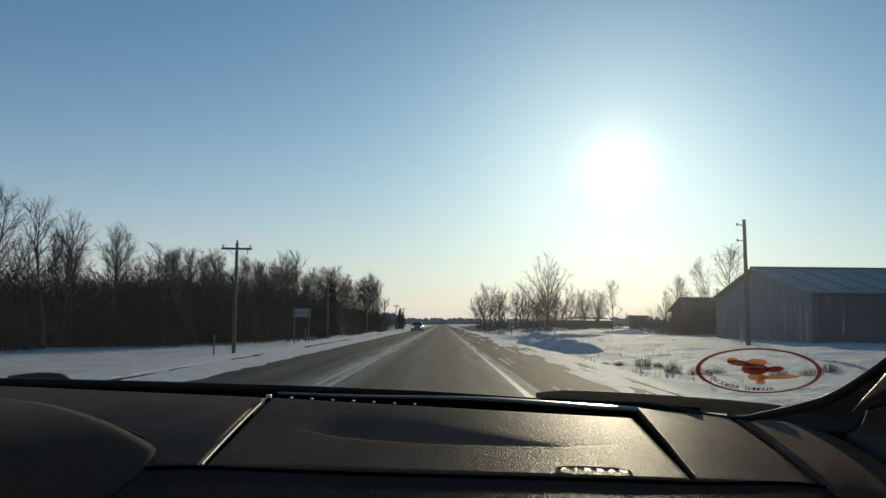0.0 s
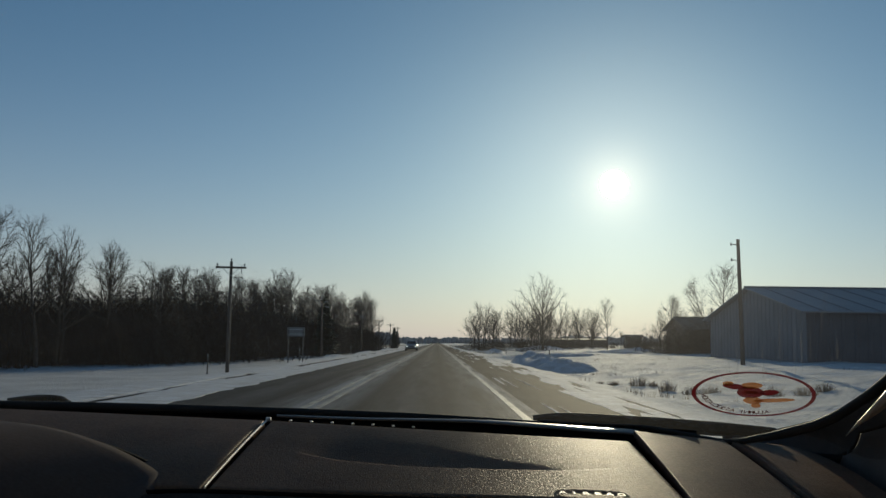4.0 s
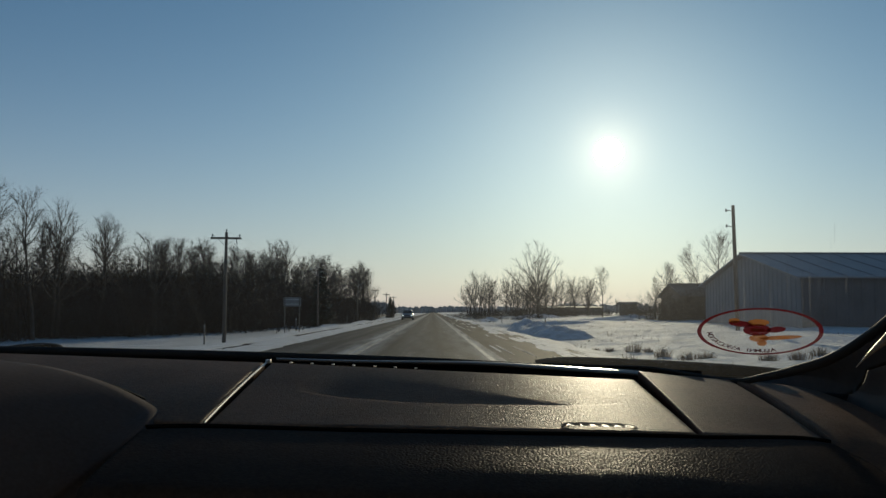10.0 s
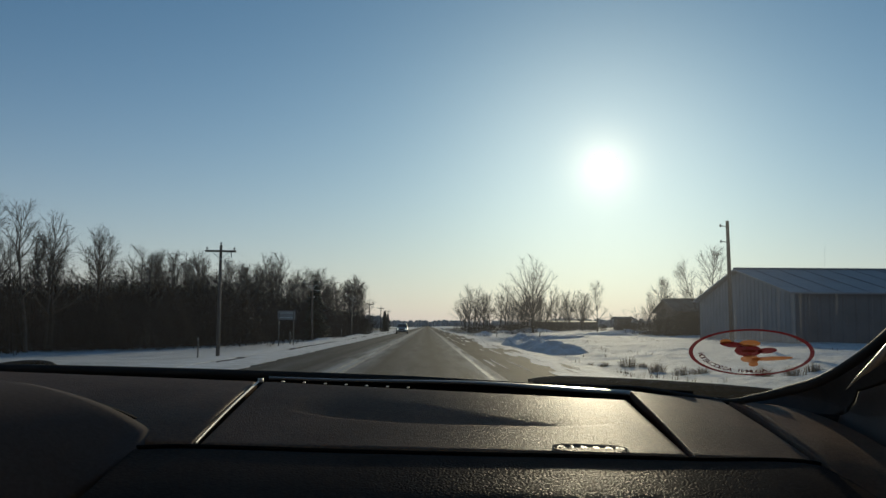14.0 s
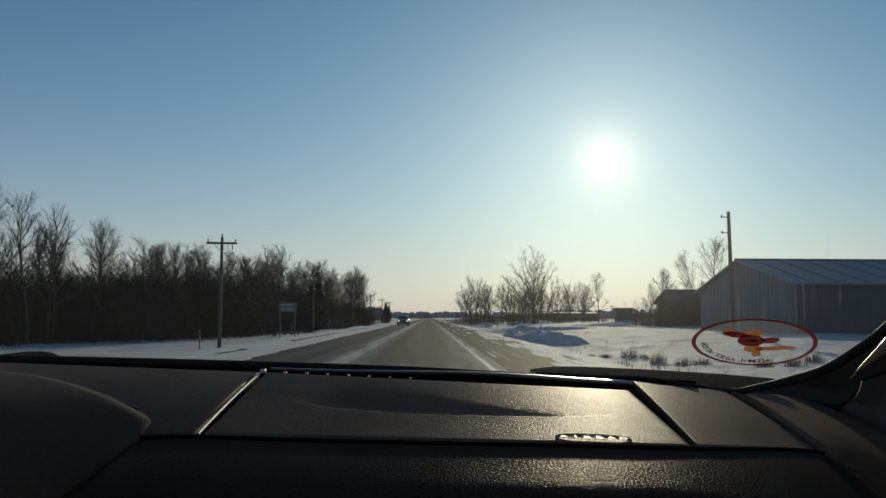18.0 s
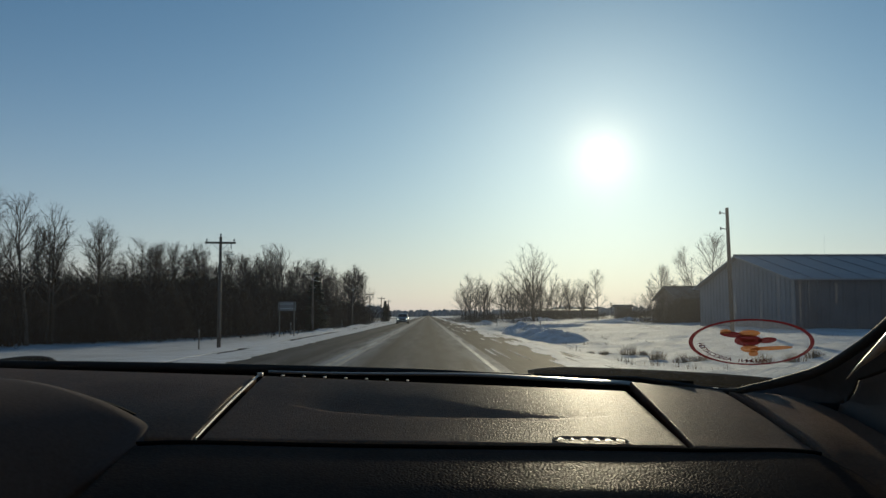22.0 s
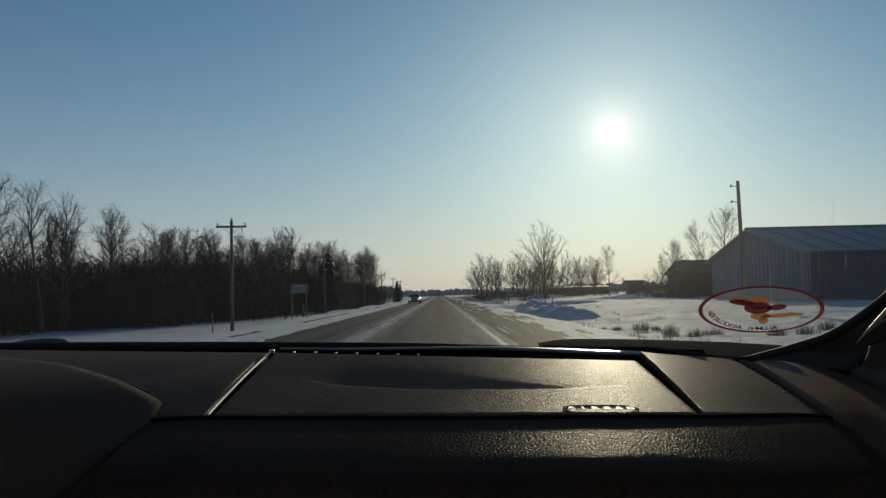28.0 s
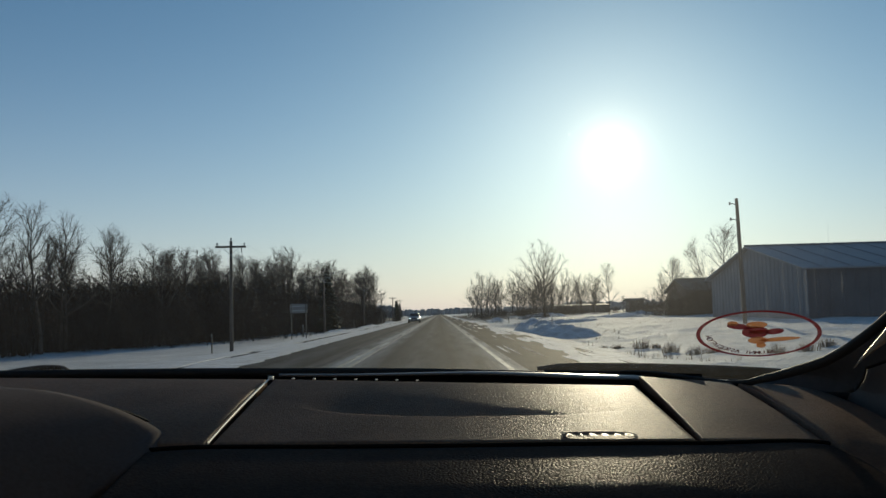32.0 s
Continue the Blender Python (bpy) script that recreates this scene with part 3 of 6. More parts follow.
def domed(seed, h, base=0.22, wide=0.34, limbs=16, rows=12, fine=6, girth=0.013, rise_up=0.05, wob=0.09, side=0.2, low=1.0, lean_out=0.95, lean_top=0.4, top=0.5, lead=0.86):
    """Segments of a broad leafless tree: a leader, limbs that leave it all the way up to a rounded crown, feathered with twigs."""
    rnd = random.Random(seed)
    out = []

    def bend(p, d, length, r0, r1, n, lev, lift, jitter):
        pts = [(p, d, r0)]
        for i in range(n):
            d = (d + Vector((rnd.gauss(0, jitter), rnd.gauss(0, jitter), rnd.gauss(0, jitter) + lift))).normalized()
            q = p + d * length / n
            ra, rb = lerp(r0, r1, i / n), lerp(r0, r1, (i + 1) / n)
            out.append((p, q, ra, rb, lev))
            p = q
            pts.append((p, d, rb))
        return pts

    def at(pts, s):
        f = max(0.0, min(0.9999, s)) * (len(pts) - 1)
        i = int(f)
        return pts[i][0].lerp(pts[i + 1][0], f - i), pts[i][1], lerp(pts[i][2], pts[i + 1][2], f - i)

    def feather(pts, L, count):
        for j in range(count):
            s = 0.12 + 0.87 * (j + rnd.random()) / count
            p, d, r = at(pts, s)
            axis = d.orthogonal().normalized()
            axis.rotate(Matrix.Rotation(j * 2.4 + rnd.uniform(-0.6, 0.6), 3, d))
            e = d.copy()
            e.rotate(Matrix.Rotation(rnd.uniform(0.35, 0.8), 3, axis))
            LL = L * (0.35 + 0.65 * (1 - s)) * rnd.uniform(0.55, 1.1)
            sub_pts = bend(p, e, LL, min(h * 0.004, max(h * 0.0015, r * 0.55)), h * 0.0007, 5, 2, 0.05, 0.14)
            for q in range(fine):
                b, w, _ = at(sub_pts, rnd.uniform(0.15, 1.0))
                w = w + Vector((rnd.gauss(0, 0.5), rnd.gauss(0, 0.5), rnd.gauss(0.12, 0.4)))
                m = b + w.normalized() * h * rnd.uniform(0.025, 0.06)
                out.append((b, m, h * 0.001, 0.004, 9))
                for z in range(2):
                    w2 = w + Vector((rnd.gauss(0, 0.6), rnd.gauss(0, 0.6), rnd.gauss(0.1, 0.5)))
                    c = b.lerp(m, rnd.uniform(0.4, 1.0))
                    out.append((c, c + w2.normalized() * h * rnd.uniform(0.018, 0.04), h * 0.0007, 0.003, 9))

    stem = bend(Vector((0, 0, 0)), Vector((rnd.gauss(0, 0.03), rnd.gauss(0, 0.03), 1)).normalized(), h * lead, h * girth, h * 0.002, 12, 0, 0.06, wob * 0.7)
    spin = rnd.uniform(0, 6.283)
    for k in range(limbs):
        u = (k + rnd.random() * 0.8) / limbs
        s = base + (0.95 - base) * u ** low
        p, d, r = at(stem, s)
        a = spin + 2.4 * k + rnd.uniform(-0.4, 0.4)
        t = lerp(lean_out, lean_top, u) * rnd.uniform(0.8, 1.15)
        d = Vector((math.cos(a) * math.sin(t), math.sin(a) * math.sin(t), math.cos(t)))
        L = h * wide * lerp(1.4, top, u) * rnd.uniform(0.75, 1.15)
        pts = bend(p, d, L, r * 0.62, h * 0.0012, 9, 1, rise_up, wob)
        feather(pts, h * side * lerp(1.0, 0.75, u), rows)
    feather(stem[7:], h * side * 0.7, rows // 2)
    s = h / max(q.z for _, q, *_ in out)
    out = [(p * s, q * s, ra, rb, lev) for p, q, ra, rb, lev in out]
    p, q, ra, rb, lev = out[0]
    out[0] = (p - Vector((0, 0, 0.5)), q, ra * 1.25, rb, lev)
    return out


def swept_tree(name, seed, h, label, group="", category="tree", **shape):
    """tree > trunk, limbs, branches, twigs"""
    segs = domed(seed, h, **shape)
    ob = tagged(new(name), label, category, group)
    hang("trunk", prisms("trunk", [s for s in segs if s[4] == 0], 9, M_BARK), ob)
    tagged(hang("limbs", prisms("limbs", [s for s in segs if s[4] == 1], 5, M_BARK), ob), kind="stuff")
    tagged(hang("branches", prisms("branches", [s for s in segs if s[4] == 2], 3, M_BARK), ob), kind="stuff")
    tagged(hang("twigs", slivers("twigs", [s for s in segs if s[4] > 2], M_TWIG), ob), kind="stuff")
    return ob


def thicket(name, seed, h, wide, stems, label, group):
    """A tangle of thin upright stems: bush > stems, twigs"""
    rnd = random.Random(seed)
    stem, fine = [], []
    for k in range(stems):
        p = Vector((rnd.gauss(0, wide), rnd.gauss(0, wide), -0.2))
        d = Vector((rnd.gauss(0, 0.16), rnd.gauss(0, 0.16), 1)).normalized()
        L = h * rnd.uniform(0.55, 1.0)
        r = rnd.uniform(0.01, 0.026)
        for i in range(3):
            d2 = (d + Vector((rnd.gauss(0, 0.13), rnd.gauss(0, 0.13), 0))).normalized()
            q = p + d2 * L / 3
            stem.append((p, q, r, r * 0.65, 0))
            for j in range(9 if i else 5):
                s = p.lerp(q, rnd.random())
                e = s + Vector((rnd.gauss(0, 0.6), rnd.gauss(0, 0.6), rnd.uniform(0.1, 1.0))) * h * 0.1
                fine.append((s, e, 0.012, 0.009, 1))
                e2 = e + Vector((rnd.gauss(0, 0.6), rnd.gauss(0, 0.6), rnd.uniform(0.1, 1.0))) * h * 0.06
                fine.append((s.lerp(e, 0.6), e2, 0.009, 0.007, 1))
            p, d, r = q, d2, r * 0.65
    ob = tagged(new(name), label, "bush", group)
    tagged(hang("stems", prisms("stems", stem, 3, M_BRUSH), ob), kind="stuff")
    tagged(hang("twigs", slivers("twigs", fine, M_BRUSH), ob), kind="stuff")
    return ob


def spruce(name, seed, h, label, group):
    """conifer > trunk, boughs"""
    rnd = random.Random(seed)
    ob = tagged(new(name), label, "conifer", group)
    bm = tube(bmesh.new(), [(0, 0, -0.2), (0, 0, h * 0.5), (0, 0, h * 0.98)], [h * 0.022, h * 0.013, 0.02], 6)
    part("trunk", bm, M_BARK, ob)
    verts, faces = [], []
    tiers = 24
    for t in range(tiers):
        f = t / (tiers - 1)
        z0 = h * (0.07 + 0.9 * f)
        reach = h * 0.23 * (1 - f) ** 0.85 + 0.12
        for k in range(15):
            a = rnd.uniform(0, 2 * math.pi)
            L = reach * rnd.uniform(0.65, 1.12)
            c, s = math.cos(a), math.sin(a)
            for j in range(7):
                g0 = (j + rnd.random()) / 7
                px, py, pz = c * L * g0, s * L * g0, z0 - L * g0 * 0.32 + rnd.uniform(-0.08, 0.08) * h * 0.05
                size = h * 0.045 * rnd.uniform(0.7, 1.3) * (1.1 - 0.4 * g0)
                b = len(verts)
                for q in range(3):
                    aa = a + rnd.uniform(-1.0, 1.0) + (q - 1) * 0.9
                    verts.append((px + math.cos(aa) * size * 0.9, py + math.sin(aa) * size * 0.9, pz - size * rnd.uniform(0.1, 0.7)))
                verts.append((px - c * size * 0.5, py - s * size * 0.5, pz + size * 0.45))
                faces += [(b, b + 1, b + 3), (b + 1, b + 2, b + 3), (b, b + 2, b + 1)]
    for q in range(60):
        b = len(verts)
        z = h * (0.93 + 0.075 * rnd.random())
        a = rnd.uniform(0, 6.3)
        w = (h * 1.0 - z) * 0.35 + 0.02
        verts += [(math.cos(a) * w, math.sin(a) * w, z - 0.1), (math.cos(a + 2) * w, math.sin(a + 2) * w, z - 0.1), (0, 0, z + 0.12)]
        faces.append((b, b + 1, b + 2))
    hang("boughs", mesh_from("boughs", verts, faces, M_NEEDLE), ob)
    return ob


WOOD_LABEL = "leafless tree of the roadside wood, dark against the sky"
forest = [swept_tree("bare_tree", 40 + k, 11.0, WOOD_LABEL, "trees of the roadside wood", base=0.3 + 0.05 * (k % 3), wide=0.24 + 0.03 * (k % 2), limbs=13, rows=9, fine=5) for k in range(7)]
BRUSH_LABEL = "dense leafless brush at the edge of the wood"
brush = [thicket("brush", 70 + k, 5.0, 1.7, 90, BRUSH_LABEL, "brush at the wood's edge") for k in range(5)]
GROVE_LABEL = "leafless tree of the grove beside the road, branches spread wide"
grove = [swept_tree("bare_tree", 90 + k, 12.0, GROVE_LABEL, "trees of the grove", base=0.18 + 0.03 * k, wide=0.42, limbs=14, rows=8, fine=4, low=1.4) for k in range(5)]
spruces = [spruce("spruce", 120 + k, 9.0, "dark green spruce standing among bare trees", "spruces") for k in range(3)]
used = set()


def plant(stock, x, y, h, base_h, turn, spread=1.0, dz=0.0):
    """Stand one of the stock at a place, scaled to its height."""
    s = h / base_h
    m = Matrix.Translation((x, y, rise(x, y) + dz)) @ Matrix.Rotation(turn, 4, "Z")
    if stock.name not in used:
        used.add(stock.name)
        ob = stock
        ob.matrix_basis = m
    else:
        ob = copy_thing(stock, m)
    ob.scale = (s * spread, s * spread, s)
    return ob


rw = random.Random(11)


def wood_top(y):
    return float(np.interp(y, (0, 62, 74, 98, 130, 200, 300), (14.5, 13.0, 11.0, 9.8, 11.6, 12.6, 12.6)))


def wood_edge(y):
    return float(np.interp(y, (30, 59, 72, 86, 104, 150, 240), (-31.0, -29.0, -25.6, -21.2, -18.4, -15.6, -12.8)))


for k in range(128):  # the wood along the far side of the road, ahead
    y = 40 + 195 * (k + rw.random()) / 128
    x = wood_edge(y) - 1.5 - 22 * rw.random() ** 1.3
    plant(forest[k % 7], x, y, wood_top(y) * rw.uniform(0.78, 1.1), 11.0, rw.uniform(0, 6.28), rw.uniform(0.85, 1.15))
for k in range(212):
    y = 36 + 200 * (k + rw.random()) / 212
    top = float(np.interp(y, (60, 78, 85, 104, 120), (3.4, 4.2, 6.8, 6.8, 5.4)))
    plant(brush[k % 5], wood_edge(y) - rw.uniform(3.4, 11), y, top * rw.uniform(0.82, 1.12), 5.0, rw.uniform(0, 6.28), 1.45)
# the grove beyond the tall tree
for k in range(50):
    y = rw.uniform(195, 275)
    plant(grove[k % 5], y * rw.uniform(0.036, 0.165), y, rw.uniform(7.4, 11.2), 12.0, rw.uniform(0, 6.28), 1.1)
tall = swept_tree("tall_bare_tree", 7, 12.0, "tall spreading leafless tree on the snowy verge", base=0.24, wide=0.36, limbs=24, rows=13, fine=5, girth=0.016, rise_up=0.03, wob=0.07, side=0.15, low=1.3, lean_out=1.0, lean_top=0.4, top=1.0, lead=0.56)
plant(tall, 15.8, 142, 12.2, 12.0, 0.4)
yard = [swept_tree("yard_tree", 130 + k, 9.0, "slim leafless tree standing alone in the snow", "trees in the yard", base=0.22, wide=0.28, limbs=15, rows=9, fine=6, girth=0.011) for k in range(2)]
slim = swept_tree("yard_tree", 171, 9.0, "tall slim leafless tree rising behind the barn", "trees in the yard", base=0.42, wide=0.26, limbs=13, rows=8, fine=5, girth=0.009)
for x, y, h, k in ((26.3, 147, 8.4, 0), (32.3, 138, 6.6, 1), (34.8, 142, 8.8, 0), (37.5, 150, 9.2, 1), (40.5, 148, 7.4, 0), (44, 152, 7.6, 1), (47.5, 150, 8.2, 0), (42.5, 220, 4.4, 1)):
    plant(yard[k], x, y, h, 9.0, 1.3 * x)
plant(slim, 28.4, 92.5, 9.8, 9.0, 2.0, 1.1)
lean = copy_thing(slim, Matrix.Identity(4))
lean.matrix_basis = Matrix.Translation((28.2, 95.0, rise(28.2, 95.0))) @ Matrix.Rotation(radians(-24), 4, "Y") @ Matrix.Rotation(0.5, 4, "Z") @ Matrix.Diagonal((0.8, 0.8, 0.98, 1))
for k in range(44):  # low brush under the grove and by the yard
    x, y = 9 + 34 * rw.random() ** 1.2, rw.uniform(150, 270)
    plant(brush[k % 5], x, y, rw.uniform(1.2, 2.4), 5.0, rw.uniform(0, 6.28), 1.6)
for x, y, h in ((15.2, 140, 2.6), (13.6, 144, 2.2), (26.4, 108.5, 2.6), (27.6, 109.3, 3.6), (28.9, 108.6, 4.2), (30.0, 109.2, 3.8), (31.0, 108.7, 3.2), (25.6, 109.6, 1.8), (34.5, 129, 2.4), (28.4, 133, 2.2)):
    plant(brush[int(h * 10) % 5], x, y, h, 5.0, x, 1.5)
for x, y, h in ((-15.0, 128, 8.0), (-12.9, 290, 6.6), (-30, 726, 11)):
    plant(spruces[int(h * 2) % 3], x, y, h, 9.0, h, 1.2)
for k in range(26):  # bare trees round the fields further on
    plant(grove[k % 5], -22 - 30 * rw.random(), rw.uniform(285, 330), rw.uniform(6, 8), 12.0, rw.uniform(0, 6.28))


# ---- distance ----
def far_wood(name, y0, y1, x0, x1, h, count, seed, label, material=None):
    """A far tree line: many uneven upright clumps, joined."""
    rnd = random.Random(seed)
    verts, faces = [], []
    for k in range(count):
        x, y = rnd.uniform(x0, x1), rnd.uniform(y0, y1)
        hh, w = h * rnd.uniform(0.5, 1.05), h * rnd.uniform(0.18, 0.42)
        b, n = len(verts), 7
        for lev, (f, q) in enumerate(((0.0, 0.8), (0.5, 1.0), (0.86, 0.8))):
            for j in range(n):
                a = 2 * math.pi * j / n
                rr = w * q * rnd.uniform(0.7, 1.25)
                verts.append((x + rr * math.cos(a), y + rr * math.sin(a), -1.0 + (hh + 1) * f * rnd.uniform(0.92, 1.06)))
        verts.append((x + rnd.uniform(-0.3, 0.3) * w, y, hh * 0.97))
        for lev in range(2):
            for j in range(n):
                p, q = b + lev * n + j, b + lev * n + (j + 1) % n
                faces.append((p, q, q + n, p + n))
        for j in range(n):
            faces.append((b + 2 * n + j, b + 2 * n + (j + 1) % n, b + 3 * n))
    return tagged(new(name, mesh_from(name, verts, faces, material or M_FARWOOD_HAZY)), label, "woods", kind="stuff")


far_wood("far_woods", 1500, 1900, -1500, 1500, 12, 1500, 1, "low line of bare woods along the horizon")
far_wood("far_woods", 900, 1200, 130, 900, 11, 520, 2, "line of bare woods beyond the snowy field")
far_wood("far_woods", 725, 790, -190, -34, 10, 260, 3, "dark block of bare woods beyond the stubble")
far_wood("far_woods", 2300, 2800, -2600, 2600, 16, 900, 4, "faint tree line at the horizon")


def inner_wood(y0, y1, x0, x1, h, count, seed, label):
    """The crowded stems deep in the wood, joined."""
    rnd = random.Random(seed)
    stems = []
    for k in range(count):
        x, y = rnd.uniform(x0, x1), rnd.uniform(y0, y1)
        hh = h * rnd.uniform(0.45, 1.1)
        p = Vector((x, y, rise(x, y) - 0.3))
        q = p + Vector((rnd.gauss(0, 0.09) * hh, rnd.gauss(0, 0.09) * hh, hh))
        stems.append((p, q, rnd.uniform(0.06, 0.14), 0.01, 0))
        for j in range(8):
            c = p.lerp(q, rnd.uniform(0.1, 0.95))
            stems.append((c, c + Vector((rnd.gauss(0, 0.13), rnd.gauss(0, 0.13), rnd.uniform(0.02, 0.25))) * hh, rnd.uniform(0.02, 0.06), 0.01, 0))
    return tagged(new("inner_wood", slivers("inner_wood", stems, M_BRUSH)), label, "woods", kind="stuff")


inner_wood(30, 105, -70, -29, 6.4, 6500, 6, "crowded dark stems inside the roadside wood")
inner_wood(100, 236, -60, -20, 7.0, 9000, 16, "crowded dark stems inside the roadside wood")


# ---- roadside things ----
def power_pole(name, h, arm, label):
    """pole > shaft, crossarm, braces, insulators"""
    ob = tagged(new(name), label, "utility pole", "power poles along the road")
    part("shaft", tube(bmesh.new(), [(0, 0, -0.6), (0, 0, h * 0.5), (0, 0, h)], [0.115, 0.1, 0.08], 10), M_POLE, ob, smooth=True)
    part("crossarm", boxed(-arm / 2, arm / 2, -0.17, -0.07, h - 0.42, h - 0.30, 0.012), M_POLE, ob)
    for s in (-1, 1):
        part("brace", tube(bmesh.new(), [(s * 0.45, -0.12, h - 0.42), (0, -0.12, h - 0.85)], [0.018, 0.018], 5), M_STEEL, ob)
    for x, z in ((-arm / 2 + 0.1, h - 0.3), (arm / 2 - 0.1, h - 0.3), (0, h)):
        bm = tube(bmesh.new(), [(x, -0.12 if x else 0, z), (x, -0.12 if x else 0, z + 0.06), (x, -0.12 if x else 0, z + 0.09), (x, -0.12 if x else 0, z + 0.17)], [0.02, 0.03, 0.06, 0.035], 8)
        part("insulator", bm, M_PORCELAIN, ob)
    part("cutout", tube(bmesh.new(), [(arm / 2 - 0.28, -0.12, h - 0.4), (arm / 2 - 0.24, -0.12, h - 0.72)], [0.035, 0.03], 6), M_PORCELAIN, ob)
    part("bracket", tube(bmesh.new(), [(0.1, -0.05, h - 0.95), (0.5, -0.05, h - 1.06), (arm / 2 - 0.15, -0.05, h - 1.03)], [0.02, 0.02, 0.03], 6), M_STEEL, ob)
    part("spool", tube(bmesh.new(), [(0.1, 0, h - 1.7), (0.24, 0, h - 1.7)], [0.05, 0.06], 8), M_PORCELAIN, ob)
    return ob


POLES_L = [(-12.0, 55, 6.6), (-11.9, 99, 6.6), (-11.6, 147, 6.6), (-11.6, 192, 6.6), (-11.6, 238, 6.6), (-11.6, 284, 6.6)]
pole = power_pole("utility_pole", 6.6, 1.75, "weathered wooden utility pole with one crossarm, standing in snow")
for k, (x, y, h) in enumerate(POLES_L):
    m = pose(x, y, rise(x, y), 0, 0.4 * (-1) ** k, 4 * (-1) ** k)
    ob = copy_thing(pole, m) if k else pole
    ob.matrix_basis = m


def plain_pole(x, y, h, lean, label):
    """pole > shaft, two short brackets with insulators"""
    ob = tagged(new("service_pole"), label, "utility pole")
    ob.matrix_basis = pose(x, y, rise(x, y), 0, lean, 0)
    part("shaft", tube(bmesh.new(), [(0, 0, -0.6), (0, 0, h * 0.5), (0, 0, h)], [0.13, 0.115, 0.095], 10), M_POLE, ob, smooth=True)
    for z in (h - 0.25, h - 1.15):
        arm = part("bracket", tube(bmesh.new(), [(-0.08, -0.05, z - 0.1), (-0.3, -0.05, z - 0.04), (-0.45, -0.05, z - 0.1)], [0.025, 0.025, 0.02], 6), M_POST, ob)
        part("insulator", tube(bmesh.new(), [(-0.42, -0.05, z - 0.12), (-0.42, -0.05, z - 0.02), (-0.42, -0.05, z + 0.06)], [0.05, 0.06, 0.03], 8), M_PORCELAIN, arm)


plain_pole(17.35, 54, 7.15, -1.2, "plain weathered wooden pole with small brackets beside the barn")


def wire(name, a, b, sag, label):
    pts = [Vector(a).lerp(Vector(b), k / 14) - Vector((0, 0, sag * 4 * (k / 14) * (1 - k / 14))) for k in range(15)]
    ob = part(name, tube(bmesh.new(), pts, [0.0035] * 15, 5), M_WIRE, None)
    return tagged(ob, label, "power line", "power lines along the road")


order = sorted(POLES_L, key=lambda p: p[1])
for (xa, ya, ha), (xb, yb, hb) in zip(order, order[1:]):
    for dx, dz in ((-0.78, -0.13), (0.78, -0.13), (0, 0.15)):
        wire("power_line", (xa + dx, ya, rise(xa, ya) + 6.6 + dz), (xb + dx, yb, rise(xb, yb) + 6.6 + dz), 0.6, "thin overhead wire sagging between wooden poles")


def sign_back(x, y, w, h, z0, label):
    """road_sign > panel, stiffeners, posts, seen from its bare back"""
    z = rise(x, y)
    ob = thing("road_sign", x, y, z, label, "road sign")
    part("panel", boxed(-w / 2, w / 2, -0.004, 0.004, z0, z0 + h, 0.0), M_SIGNBACK, ob, "bare grey aluminium panel")
    for f in (0.25, 0.75):
        part("stiffener", boxed(-w / 2 + 0.03, w / 2 - 0.03, -0.03, -0.004, z0 + h * f - 0.02, z0 + h * f + 0.02), M_STEEL, ob)
    for s in (-1, 1):
        part("post", boxed(s * w * 0.42 - 0.03, s * w * 0.42 + 0.03, -0.075, -0.03, -0.4, z0 + h * 0.98, 0.006), M_POST, ob)
    return ob


sign_back(-8.1, 55, 1.0, 0.52, 1.55, "blank back of a road sign on two steel posts")


def marker_post(x, y, h, label):
    z = rise(x, y)
    ob = thing("marker_post", x, y, z, label, "marker post", "marker posts along the road")
    part("post", boxed(-0.035, 0.035, -0.02, 0.02, -0.3, h, 0.006), M_POST, ob)
    part("reflector", boxed(-0.03, 0.03, -0.028, -0.021, h - 0.16, h - 0.03, 0.0), M_SIGNBACK, ob, "small pale reflector plate")


for x, y, h in ((-8.3, 58, 0.9), (-11.7, 49, 1.3), (-8.7, 97, 0.9), (-8.6, 138, 0.9), (9.0, 76, 0.9), (8.6, 118, 0.9), (-8.6, 190, 0.9), (8.8, 170, 0.9)):
    marker_post(x, y, h, "short steel marker post in the snowy verge")


def snow_bank(x, y, rx, ry, h, seed, label):
    """A ploughed heap of snow with lumps."""
    verts, faces = [], []
    n, m = 72, 28
    for j in range(m + 1):
        f = j / m
        for k in range(n):
            a = 2 * math.pi * k / n
            r = f * (1 + 0.25 * noise.noise((math.cos(a) * 1.5 + seed, math.sin(a) * 1.5, 0)))
            px, py = rx * r * math.cos(a), ry * r * math.sin(a)
            z = h * (1 - f * f) ** 0.9 * (0.75 + 0.6 * noise.noise((px * 0.8 + seed, py * 0.8, 1))) + 0.16 * (1 - f * f) * noise.noise((px * 2.6, py * 2.6, seed)) + 0.1 * (1 - f * f) * noise.noise((px * 5.5, py * 5.5, seed + 3))
            verts.append((px, py, z if j < m else -0.35))
    for j in range(m):
        for k in range(n):
            a, b = j * n + k, j * n + (k + 1) % n
            faces.append((a, a + n, b + n, b))
    ob = new("snow_bank", mesh_from("snow_bank", verts, faces, M_BANK, True))
    ob.matrix_basis = pose(x, y, rise(x, y))
    return tagged(ob, label, "snow bank", "ploughed snow banks")


